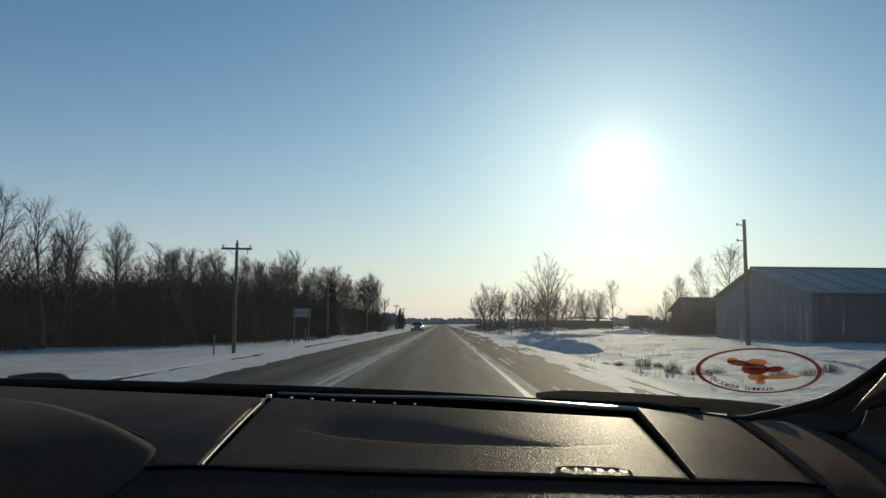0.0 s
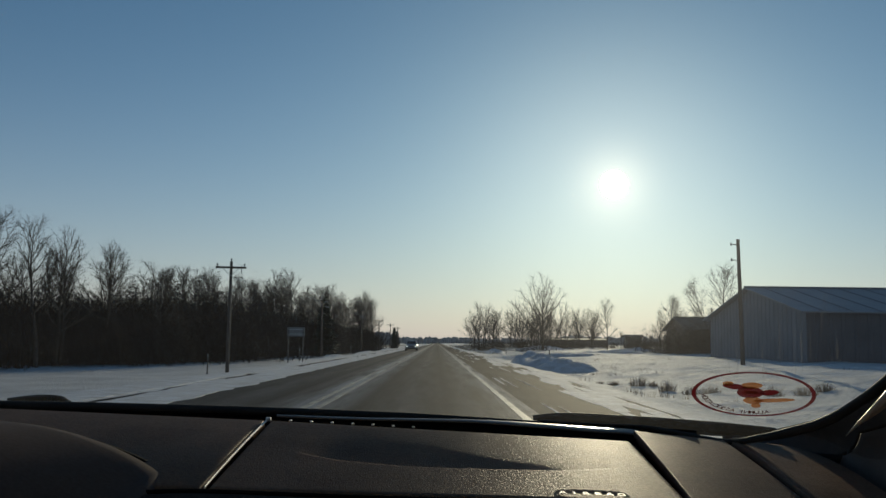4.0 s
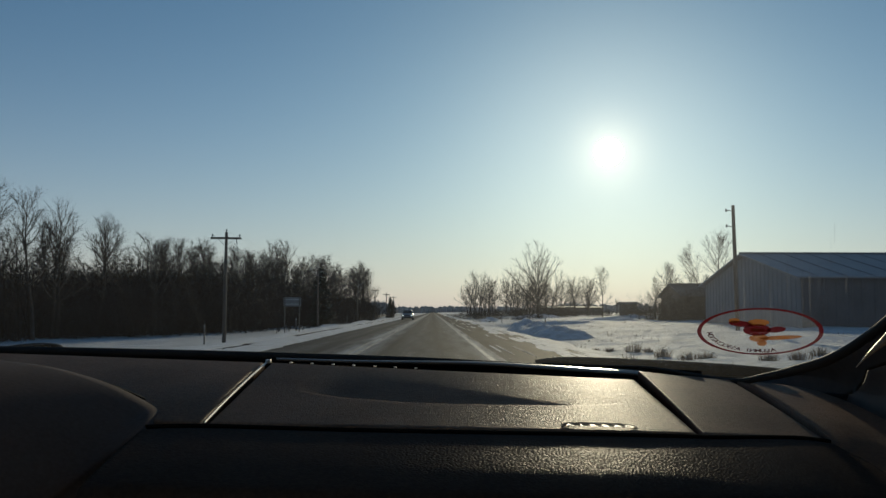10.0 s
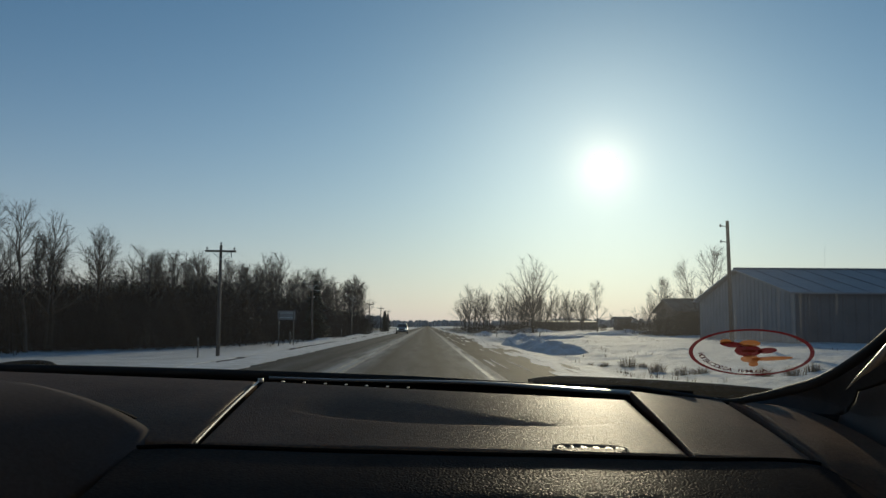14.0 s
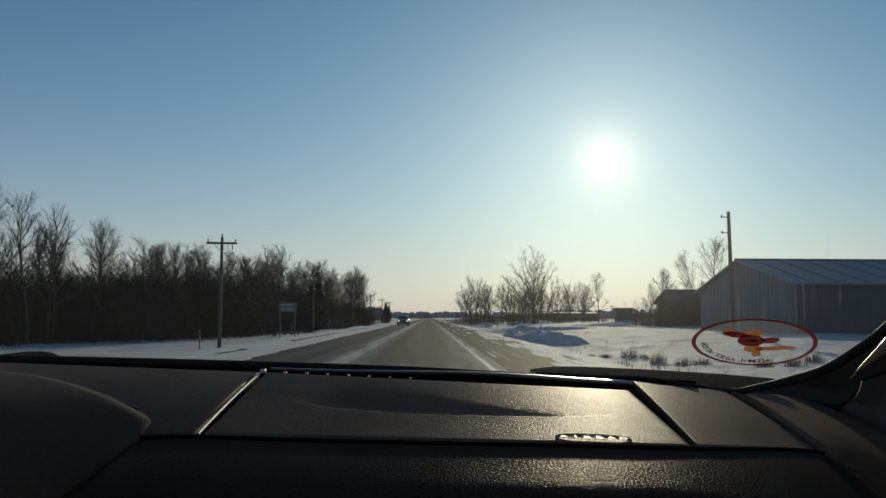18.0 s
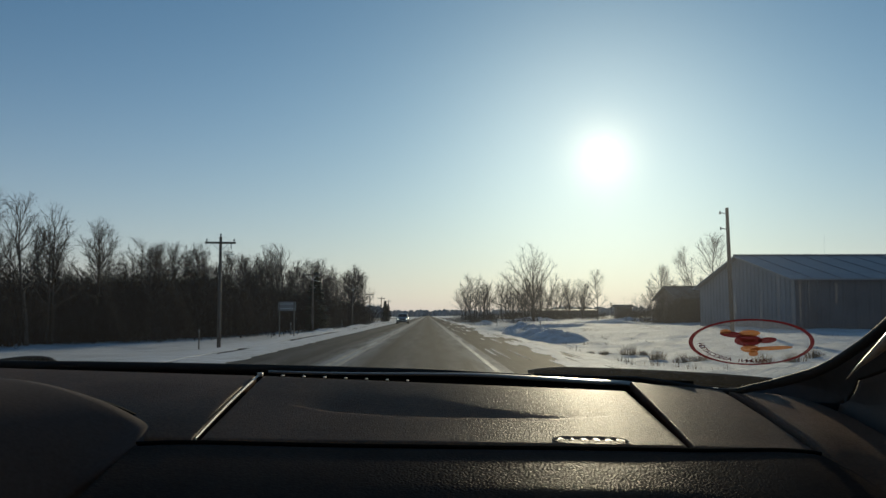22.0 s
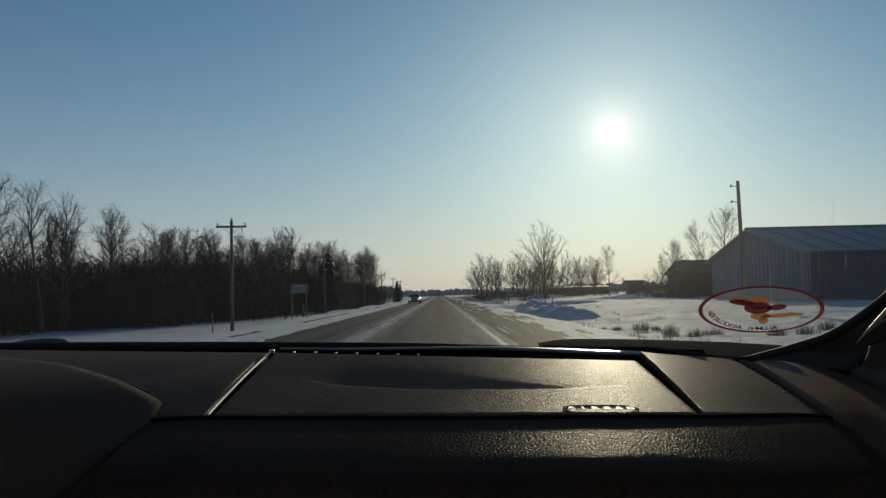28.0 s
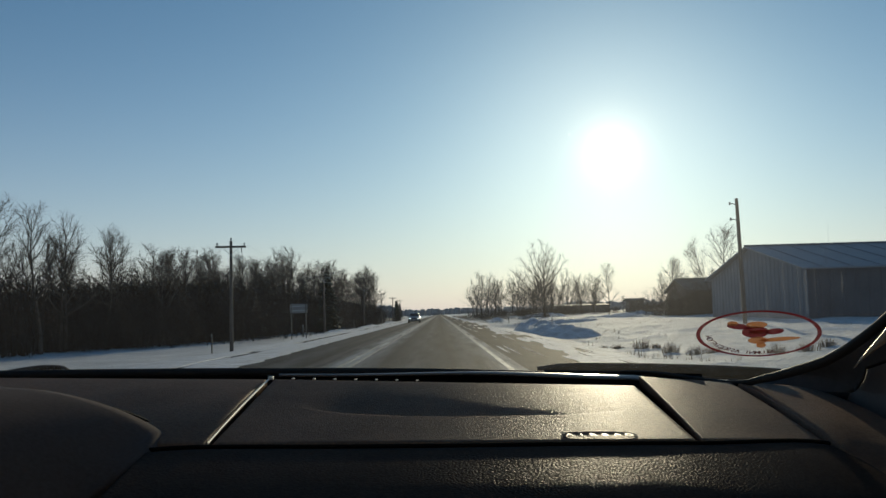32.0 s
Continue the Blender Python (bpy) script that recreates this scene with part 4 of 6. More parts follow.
for k, (x, y, rx, ry, h) in enumerate(((7.2, 52, 1.9, 3.2, 0.8), (6.7, 64, 1.5, 11.0, 0.95), (13, 92, 5, 3, 0.4), (20, 108, 5, 4, 0.4), (-9.0, 84, 1.0, 10, 0.25),
                                      (8.5, 140, 2.0, 8, 0.5), (-9.4, 128, 1.2, 12, 0.25), (17, 152, 4, 5, 0.6), (28, 132, 5, 3, 0.5), (-9.6, 190, 1.4, 12, 0.3))):
    snow_bank(x, y, rx, ry, h, k * 3.7, "heap of ploughed snow with lumps beside the road")


def tufts(name, area, count, seed, h, label):
    """Blades of dry grass that stick out of the snow, joined."""
    rnd = random.Random(seed)
    verts, faces = [], []
    for k in range(count):
        cx, cy = rnd.uniform(area[0], area[1]), rnd.uniform(area[2], area[3])
        if noise.noise((cx * 0.25, cy * 0.12, seed)) < 0.05:
            continue
        z = rise(cx, cy)
        for b in range(9):
            x, y = cx + rnd.gauss(0, 0.16), cy + rnd.gauss(0, 0.16)
            hh, a = h * rnd.uniform(0.4, 1.2), rnd.uniform(0, 6.3)
            dx, dy, w = rnd.gauss(0, 0.25) * hh, rnd.gauss(0, 0.25) * hh, 0.012
            i = len(verts)
            verts += [(x - w * math.cos(a), y - w * math.sin(a), z - 0.05), (x + w * math.cos(a), y + w * math.sin(a), z - 0.05), (x + dx, y + dy, z + hh)]
            faces.append((i, i + 1, i + 2))
    return tagged(new(name, mesh_from(name, verts, faces, M_STRAW)), label, "grass", kind="stuff")


tufts("dry_grass", (5.4, 8.4, 25, 37), 40, 3, 0.16, "dry grass tufts poking through the snow of the ditch")


def clump(x, y, r, h, seed):
    """One bushy tuft of dead weeds: many thin bent blades from one root."""
    rnd = random.Random(seed)
    verts, faces = [], []
    for k in range(150):
        a, q = rnd.uniform(0, 6.3), r * rnd.random() ** 0.6
        bx, by = q * math.cos(a), 0.6 * q * math.sin(a)
        hh = h * rnd.uniform(0.45, 1.1) * (1 - 0.5 * (q / r) ** 2)
        dx, dy, w, t = 0.5 * bx + rnd.gauss(0, 0.06), 0.5 * by + rnd.gauss(0, 0.06), rnd.uniform(0.004, 0.01), rnd.uniform(0, 3.1)
        i, cx, cy = len(verts), w * math.cos(t), w * math.sin(t)
        verts += [(bx - cx, by - cy, -0.05), (bx + cx, by + cy, -0.05), (bx + 0.4 * dx + 0.6 * cx, by + 0.4 * dy + 0.6 * cy, 0.6 * hh), (bx + 0.4 * dx - 0.6 * cx, by + 0.4 * dy - 0.6 * cy, 0.6 * hh), (bx + dx, by + dy, hh)]
        faces += [(i, i + 1, i + 2, i + 3), (i + 3, i + 2, i + 4)]
    ob = new("weed_tuft", mesh_from("weed_tuft", verts, faces, M_WEED))
    ob.matrix_basis = pose(x, y, rise(x, y))
    tagged(ob, "bushy brown weed tuft standing out of the roadside snow", "weed tuft", "weed tufts in the ditch")


for k, (x, y, r, h) in enumerate(((7.3, 34.5, 0.34, 0.5), (7.75, 34.2, 0.16, 0.24), (7.3, 30.2, 0.28, 0.42), (7.9, 29.2, 0.34, 0.36), (8.3, 28.8, 0.24, 0.28), (6.0, 35.0, 0.15, 0.18), (6.45, 34.8, 0.2, 0.22), (9.8, 27.8, 0.28, 0.36), (10.6, 27.4, 0.32, 0.4), (11.6, 28.5, 0.28, 0.34))):
    clump(x, y, r, h, 60 + k)
tufts("dry_grass", (6, 30, 34, 120), 420, 23, 0.14, "short dry stalks standing out of the snow")
tufts("dry_grass", (25, 60, 62, 64.3), 420, 13, 0.3, "brown weeds along the foot of the barn")
tufts("dry_grass", (5.5, 13, 130, 420), 1500, 7, 0.6, "dry grass along the far ditch")

# stubble field beyond the wood
sx, sy = [-165 + 6 * k for k in range(25)], [300 + 10 * k for k in range(42)]
sv = [(x, y, rise(x, y) + 0.06) for y in sy for x in sx]
sv += [(x, y, z - 0.5) for x, y, z in sv]
nn = len(sx)
sf = [(j * nn + i, j * nn + i + 1, (j + 1) * nn + i + 1, (j + 1) * nn + i) for j in range(len(sy) - 1) for i in range(nn - 1)]
tagged(new("stubble_field", mesh_from("stubble_field", sv, sf, M_STUBBLE, True)), "brown stubble field with blown snow between the stalks", "field", kind="structure")

# ---- the stretch already driven ----
rb = random.Random(21)
for k in range(40):
    y = -190 + 215 * (k + rb.random()) / 40
    plant(forest[k % 7], -24 - 20 * rb.random() ** 1.3, y, rb.uniform(7.5, 11.5), 11.0, rb.uniform(0, 6.28))
for k in range(30):
    y = -190 + 220 * (k + rb.random()) / 30
    plant(brush[k % 5], -22 - rb.uniform(0, 8), y, rb.uniform(4, 6.5), 5.0, rb.uniform(0, 6.28), 1.25)
for x, y, h in ((-18, -145, 12), (-21, -150, 10.5), (-19.5, -138, 9), (-24, -142, 11), (-17.5, -196, 8.5), (-20, -215, 9.5), (-22, -232, 9), (-30, -437, 10), (-34, -431, 11), (-38, -440, 10)):
    plant(spruces[int(h * 2) % 3], x, y, h, 9.0, h, 1.35)
for x, y, h in ((-16, -199, 15.5), (-19, -205, 15), (-23, -214, 13), (-21, -226, 14.5), (-27, -235, 12), (-22, -246, 12.5), (-30, -330, 12), (-33, -352, 13), (15, -262, 15.5), (19, -268, 16), (14, -280, 12),
                (24, -275, 13), (27, -290, 14), (20, -296, 12), (26, -345, 14), (31, -352, 14.5), (35, -366, 12), (44, -350, 12), (50, -362, 13), (60, -372, 12)):
    plant(grove[int(h * 3) % 5], x, y, h, 12.0, 0.7 * x + y)
plant(yard[0], 32, -132, 10, 9.0, 1)
plant(yard[1], 13.3, -123, 6.8, 9.0, 2)
for k, (x, y, s) in enumerate(((12, -228, 1.6), (33, -205, 1.4), (-13.8, -14, 1.0), (-13.9, -70, 1.0), (-13.6, -128, 1.0), (-14.5, -395, 1.3), (20, -330, 1.3))):
    copy_thing(pole, pose(x, y, rise(x, y), 0, 0, 3 * (-1) ** k)).scale = (1, 1, s)


def triple_pole(x, y, h):
    """pole > shaft, three crossarms with insulators"""
    ob = thing("transmission_pole", x, y, rise(x, y), "tall wooden pole with three pairs of dark arms", "utility pole")
    part("shaft", tube(bmesh.new(), [(0, 0, -0.6), (0, 0, h * 0.5), (0, 0, h)], [0.19, 0.16, 0.12], 10), M_POLE, ob, smooth=True)
    for z in (h - 0.35, h - 1.6, h - 2.85):
        for s in (-1, 1):
            part("insulator_arm", tube(bmesh.new(), [(s * 0.1, 0, z), (s * 0.6, 0, z + 0.08), (s * 1.15, 0, z + 0.16)], [0.09, 0.11, 0.05], 8), M_POST, ob)


triple_pole(-18, -267, 11.5)
triple_pole(-20, -330, 11.5)
wire("power_line", (-18, -267, 11), (12, -228, 10.8), 1.0, "overhead wire that crosses the road")


def billboard(x, y, w, h, z0, label):
    """billboard > panel, frame, posts"""
    ob = thing("billboard", x, y, rise(x, y), label, "billboard")
    pn = part("panel", boxed(-w / 2, w / 2, -0.03, 0.03, z0, z0 + h, 0.01), M_SIGNBACK, ob)
    part("frame", boxed(-w / 2 - 0.05, w / 2 + 0.05, -0.02, 0.02, z0 + h, z0 + h + 0.08, 0.01), M_POST, pn)
    for s in (-1, 1):
        part("post", boxed(s * w * 0.4 - 0.07, s * w * 0.4 + 0.07, -0.13, -0.03, -0.5, z0 + h, 0.01), M_POST, ob)


billboard(10.5, -19, 2.2, 0.75, 2.6, "grey back of a billboard on two posts in the ditch")
billboard(22, -246, 2.2, 2.4, 1.8, "dark square billboard on two posts")
# ---- buildings ----
def ribbed(bm, p, q, z0, z1, pitch, depth, z1q=None):
    """A sheet-metal wall from p to q with standing ribs; its top may slope from z1 to z1q."""
    p, q = Vector((*p, 0)), Vector((*q, 0))
    L = (q - p).length
    d = (q - p).normalized()
    nrm = Vector((d.y, -d.x, 0))
    n = max(1, round(L / pitch))
    prof = []
    for k in range(n):
        s = k / n
        prof += [(s * L, 0), (s * L + 0.62 * L / n, 0), (s * L + 0.70 * L / n, depth), (s * L + 0.92 * L / n, depth)]
    prof.append((L, 0))
    z1q = z1 if z1q is None else z1q
    low = [bm.verts.new(p + d * s + nrm * o + Vector((0, 0, z0))) for s, o in prof]
    top = [bm.verts.new(p + d * s + nrm * o + Vector((0, 0, lerp(z1, z1q, s / L)))) for s, o in prof]
    for k in range(len(prof) - 1):
        bm.faces.new((low[k], low[k + 1], top[k + 1], top[k]))


def long_barn(name, x, y, length, width, eave, ridge, wall, roof, label, doors=(), turn=0.0, windows=(), side=None):
    """barn > walls, gable walls, roof slopes, doors, windows. The ridge runs along x from the gable at x = 0."""
    ob = thing(name, x, y, rise(x, y) - 0.1, label, "building", turn=turn)
    w = width / 2
    for y0, sgn in ((-w, 1), (w, -1)):
        bm = bmesh.new()
        if sgn > 0:
            ribbed(bm, (0, y0), (length, y0), 0, eave, 0.9, 0.04)
        else:
            ribbed(bm, (length, y0), (0, y0), 0, eave, 0.9, 0.04)
        box(bm, 0, length, y0 + 0.02 * sgn, y0 + 0.14 * sgn, 0, eave - 0.02) if sgn > 0 else box(bm, 0, length, y0 - 0.14, y0 - 0.02, 0, eave - 0.02)
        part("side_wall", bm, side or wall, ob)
    for x0, sgn in ((0, 1), (length, -1)):
        bm = bmesh.new()
        if sgn > 0:
            ribbed(bm, (x0, w), (x0, 0), 0, eave, 0.9, 0.04, ridge)
            ribbed(bm, (x0, 0), (x0, -w), 0, ridge, 0.9, 0.04, eave)
        else:
            ribbed(bm, (x0, -w), (x0, 0), 0, eave, 0.9, 0.04, ridge)
            ribbed(bm, (x0, 0), (x0, w), 0, ridge, 0.9, 0.04, eave)
        part("gable_wall", bm, wall, ob)
    for sgn in (-1, 1):
        bm = bmesh.new()
        n = max(4, round(length / 1.0))
        o, t = 0.5, 0.12
        yo, ze = sgn * (w + o), eave - o * (ridge - eave) / w
        vs = []
        for k in range(n + 1):
            xx = lerp(-o, length + o, k / n)
            vs.append([bm.verts.new(p) for p in ((xx, yo, ze), (xx, 0, ridge), (xx, 0, ridge + t), (xx, yo, ze + t))])
        for a, b in zip(vs, vs[1:]):
            for i in range(4):
                bm.faces.new((a[i], b[i], b[(i + 1) % 4], a[(i + 1) % 4]))
        bm.faces.new(vs[0])
        bm.faces.new(vs[-1][::-1])
        sl = part("roof_slope", bm, roof, ob)
        bm = bmesh.new()
        for k in range(1, n, 2):
            xx = lerp(0, length, k / n)
            tube(bm, [(xx, yo, ze + t + 0.02), (xx, 0, ridge + t + 0.02)], [0.035, 0.035], 4, False)
        part("roof_ribs", bm, roof, sl)
    part("ridge_cap", tube(bmesh.new(), [(-0.5, 0, ridge + 0.13), (length + 0.5, 0, ridge + 0.13)], [0.12, 0.12], 6), roof, ob)
    for side, s, wd, hd in doors:
        if side == "gable":
            part("door", boxed(-0.09, -0.05, s - wd / 2, s + wd / 2, 0.05, hd, 0.01), M_TRIM, ob, "pale sliding barn door")
        else:
            part("door", boxed(s - wd / 2, s + wd / 2, -w - 0.09, -w - 0.05, 0.05, hd, 0.01), M_TRIM, ob, "pale sliding barn door")
    for s, z, ww, hh in windows:
        fr = part("window", boxed(s - ww / 2, s + ww / 2, -w - 0.08, -w - 0.045, z, z + hh, 0.01), M_TRIM, ob)
        part("pane", boxed(s - ww / 2 + 0.07, s + ww / 2 - 0.07, -w - 0.09, -w - 0.082, z + 0.07, z + hh - 0.07), M_WINDOW, fr)
    return ob


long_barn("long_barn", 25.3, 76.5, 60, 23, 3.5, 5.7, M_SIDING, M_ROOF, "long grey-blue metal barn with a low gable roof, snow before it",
          (("side", 14, 3.6, 2.6),), windows=((22, 1.0, 1.2, 1.0), (28, 1.0, 1.2, 1.0), (34, 1.0, 1.2, 1.0)), side=M_SIDING_SHADED)
long_barn("long_barn", 42, -25, 40, 18, 5.0, 7.5, M_SIDING, M_ROOF, "long grey-blue metal barn with a low gable roof", (("side", 8, 3.6, 3.4),))
long_barn("long_barn", 34, -89, 46, 20, 4.4, 6.4, M_SIDING, M_ROOF, "long grey-blue metal barn set back behind a bare yard", (("side", 8, 3.6, 3.4),))
long_barn("blue_house", -46, -400, 16, 9, 2.8, 4.6, M_SIDING, M_ROOF_DARK, "low blue-grey house among bare trees", windows=((4, 1.0, 1.2, 1.1), (10, 1.0, 1.2, 1.1)))
long_barn("dark_shed", 29.3, 116, 24, 11, 2.9, 4.3, M_SIDING_DARK, M_ROOF_DARK, "dark brown shed with a low roof, behind the long barn")
long_barn("small_shed", 36.6, 185, 3.0, 2.6, 2.55, 2.75, M_SIDING_DARK, M_ROOF_DARK, "small dark box-like shed standing alone in the snow")
long_barn("low_warehouse", 37, 330, 20, 22, 2.4, 3.0, M_SIDING_DARK, M_ROOF_DARK, "low dark warehouse with a nearly flat roof beyond the yard")
long_barn("garage", -27, 118, 6, 6, 2.2, 3.3, M_TRIM, M_TRIM, "small pale garage with snow on its roof at the wood's edge", (("side", 3, 2.4, 1.9),))


# ---- the oncoming car ----
def wheel(x, y, r, w, parent, label="black tyre on a steel rim"):
    bm = bmesh.new()
    n = 22
    rings = []
    for dx, rr in ((-w / 2, r * 0.62), (-w / 2, r * 0.93), (-w * 0.36, r), (w * 0.36, r), (w / 2, r * 0.93), (w / 2, r * 0.62)):
        rings.append([bm.verts.new((x + dx, y + rr * math.cos(2 * math.pi * k / n), r + rr * math.sin(2 * math.pi * k / n))) for k in range(n)])
    for a, b in zip(rings, rings[1:]):
        for k in range(n):
            bm.faces.new((a[k], a[(k + 1) % n], b[(k + 1) % n], b[k]))
    ob = part("wheel", bm, M_RUBBER, parent, label, True)
    part("rim", tube(bmesh.new(), [(x - w * 0.4, y, r), (x - w * 0.3, y, r), (x + w * 0.3, y, r), (x + w * 0.4, y, r)], [r * 0.5, r * 0.62, r * 0.62, r * 0.5], 16), M_STEEL, ob)


def loft(sections, closed=True):
    """A skin over cross-sections with equal numbers of points."""
    bm = bmesh.new()
    rows = [[bm.verts.new(p) for p in s] for s in sections]
    n = len(rows[0])
    for a, b in zip(rows, rows[1:]):
        for k in range(n if closed else n - 1):
            bm.faces.new((a[k], b[k], b[(k + 1) % n], a[(k + 1) % n]))
    if closed:
        bm.faces.new(rows[0])
        bm.faces.new(rows[-1][::-1])
    bmesh.ops.recalc_face_normals(bm, faces=bm.faces)
    return bm


def hull(y, half, z0, z1, tuck=0.82):
    """A rounded car cross-section at y."""
    pts = [(-half * tuck, y, z0), (half * tuck, y, z0)]
    right = [(half * 0.98, y, lerp(z0, z1, 0.22)), (half, y, lerp(z0, z1, 0.5)), (half * 0.95, y, lerp(z0, z1, 0.85)), (half * 0.82, y, z1)]
    left = [(-a, b, c) for a, b, c in right[::-1]]
    return pts + right + left


def sedan(x, y, label):
    """car > body, cabin, windscreen, side_window, headlight, grille, bumper, mirror, wheel; it faces -y"""
    ob = thing("oncoming_car", x, y, 0, label, "car")
    body = [(-2.25, 0.70, 0.42, 0.62), (-2.2, 0.80, 0.28, 0.70), (-1.9, 0.86, 0.22, 0.80), (-1.0, 0.89, 0.2, 0.93), (0.2, 0.9, 0.2, 0.96), (1.5, 0.89, 0.2, 0.98), (2.1, 0.84, 0.25, 0.97), (2.3, 0.74, 0.4, 0.8)]
    part("body", loft([hull(a, b, c, d) for a, b, c, d in body]), M_SILVER, ob, "silver car body", True)
    cab = [(-0.95, 0.70, 0.93), (-0.3, 0.6, 1.36), (0.3, 0.57, 1.43), (0.9, 0.58, 1.40), (1.55, 0.68, 0.98)]
    part("cabin", loft([[(-0.78, a, 0.9), (0.78, a, 0.9), (b, a, c), (b * 0.8, a, c + 0.02), (-b * 0.8, a, c + 0.02), (-b, a, c)] for a, b, c in cab]), M_SILVER, ob, "", True)
    part("windscreen", loft([[(-0.64, -0.93, 0.985), (0.64, -0.93, 0.985), (0.64, -0.9, 1.0), (-0.64, -0.9, 1.0)], [(-0.53, -0.34, 1.36), (0.53, -0.34, 1.36), (0.53, -0.31, 1.375), (-0.53, -0.31, 1.375)]]), M_WINDOW, ob, "dark windscreen")
    for s in (-1, 1):
        part("side_window", loft([[(s * 0.765, -0.55, 0.98), (s * 0.755, -0.55, 0.98), (s * 0.66, -0.2, 1.3), (s * 0.67, -0.2, 1.3)], [(s * 0.765, 1.0, 0.99), (s * 0.755, 1.0, 0.99), (s * 0.64, 0.75, 1.34), (s * 0.65, 0.75, 1.34)]]), M_WINDOW, ob)
        bm = bmesh.new()
        bmesh.ops.create_uvsphere(bm, u_segments=12, v_segments=8, radius=0.11)
        bmesh.ops.transform(bm, matrix=Matrix.Translation((s * 0.6, -2.215, 0.63)) @ Matrix.Diagonal((1.25, 0.5, 0.75, 1)), verts=bm.verts)
        part("headlight", bm, M_HEADLAMP, ob, "lit headlight")
        part("mirror", boxed(s * 0.93 - 0.09, s * 0.93 + 0.09, -0.62, -0.52, 0.93, 1.06, 0.03), M_SILVER, ob)
        for yy in (-1.4, 1.35):
            wheel(s * 0.77, yy, 0.315, 0.2, ob)
    part("grille", boxed(-0.34, 0.34, -2.26, -2.2, 0.52, 0.66, 0.02), M_PLASTIC, ob)
    part("bumper", boxed(-0.74, 0.74, -2.32, -2.12, 0.32, 0.48, 0.05), M_SILVER, ob)
    part("air_intake", boxed(-0.42, 0.42, -2.335, -2.3, 0.33, 0.4, 0.01), M_PLASTIC, ob)
    part("plate", boxed(-0.15, 0.15, -2.345, -2.325, 0.41, 0.5), M_TRIM, ob, "pale number plate")
    return ob


sedan(-3.6, 138, "silver saloon car with lit headlights in the far lane")

# ---- our car ----
car = thing("car", 0, 0, 0, "car interior with a black dashboard behind its windscreen", "car")
MID = -0.12  # the car's middle


def eye_at(x, y, z):
    return Vector((x, y, EYE + z))


# upper edge of the padded front and far edge of the top
FRONT = [eye_at(-0.216, 0.71, -0.084), eye_at(-0.175, 0.7213, -0.0846), eye_at(-0.071, 0.72, -0.0872), eye_at(0.0268, 0.722, -0.0893), eye_at(0.1196, 0.726, -0.0913),
         eye_at(0.2046, 0.732, -0.0941), eye_at(0.3176, 0.769, -0.1026), eye_at(0.3549, 0.750, -0.1301), eye_at(0.4079, 0.720, -0.1716)]
FAR_S, FAR_C, FAR_R, FAR_2 = eye_at(-0.1671, 0.9495, -0.0504), eye_at(0.1995, 0.945, -0.0668), eye_at(0.2157, 1.0213, -0.0630), eye_at(0.3175, 1.0244, -0.0723)
S_LOW, R_LOW, R2_LOW = eye_at(-0.175, 0.7213, -0.0846), eye_at(0.2046, 0.732, -0.0941), eye_at(0.3176, 0.769, -0.1026)


def panel(name, a, b, c, d, bulge, parent, material, label="", nu=30, nv=18, edge=0.0018, thick=0.012, step=None):
    """A moulded plate over four corners (near left, near right, far left, far right)."""
    def top(u, v):
        p = lerp(lerp(a, b, u), lerp(c, d, u), v)
        p = p + Vector((0, 0, bulge * 4 * v * (1 - v)))
        if step:
            p.z += step(u, v)
        return p
    vs, fs = slab(top, nu, nv, thick, edge)
    return hang(name, mesh_from(name, vs, fs, material, True), parent, label)


LIP = ((0.13, 0.49), (0.25, 0.40), (0.38, 0.362), (0.51, 0.36), (0.64, 0.372), (0.77, 0.392), (0.90, 0.46))


def scoop(u, v):
    """The hollow behind the lip that runs across the airbag cover."""
    if u <= LIP[0][0] or u >= LIP[-1][0]:
        return 0.0
    k = max(n for n in range(len(LIP) - 1) if LIP[n][0] <= u)
    edge = lerp(LIP[k][1], LIP[k + 1][1], (u - LIP[k][0]) / (LIP[k + 1][0] - LIP[k][0]))
    s = (u - LIP[0][0]) / (LIP[-1][0] - LIP[0][0])
    depth = 0.0050 * min(1.0, s / 0.16) ** 0.8 * (1 - 0.76 * min(1.0, max(0.0, s - 0.38) / 0.5)) * min(1.0, (1 - s) / 0.06)
    if v < edge:
        return 0.0
    k = (v - edge) / (1 - edge)
    return -depth * min(1.0, (v - edge) / 0.016) * (1 - k) ** lerp(1.6, 4.0, max(0.0, s - 0.4) / 0.6)


G = 0.0019
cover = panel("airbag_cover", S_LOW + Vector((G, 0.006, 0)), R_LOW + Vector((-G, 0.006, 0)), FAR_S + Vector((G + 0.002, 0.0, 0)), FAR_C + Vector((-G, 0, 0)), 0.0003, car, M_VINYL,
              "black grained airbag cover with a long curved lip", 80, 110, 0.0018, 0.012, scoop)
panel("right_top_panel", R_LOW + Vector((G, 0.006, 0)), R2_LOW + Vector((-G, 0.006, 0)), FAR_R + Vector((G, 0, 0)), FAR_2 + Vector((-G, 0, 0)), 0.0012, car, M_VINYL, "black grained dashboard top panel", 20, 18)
SEAM = [eye_at(0.3024, 0.9720, -0.0691), eye_at(0.3129, 0.9250, -0.0769), eye_at(0.3162, 0.8400, -0.0912), eye_at(0.3175, 0.7690, -0.1030), eye_at(0.3260, 0.7250, -0.1164), eye_at(0.3425, 0.6900, -0.1343)]
OUTER = [eye_at(0.3111, 0.9850, -0.0700), eye_at(0.3405, 0.9800, -0.0731), eye_at(0.3670, 0.9650, -0.0758), eye_at(0.3875, 0.9450, -0.0813), eye_at(0.4050, 0.9150, -0.0904), eye_at(0.4184, 0.8700, -0.1031), eye_at(0.4366, 0.8000, -0.1212)]


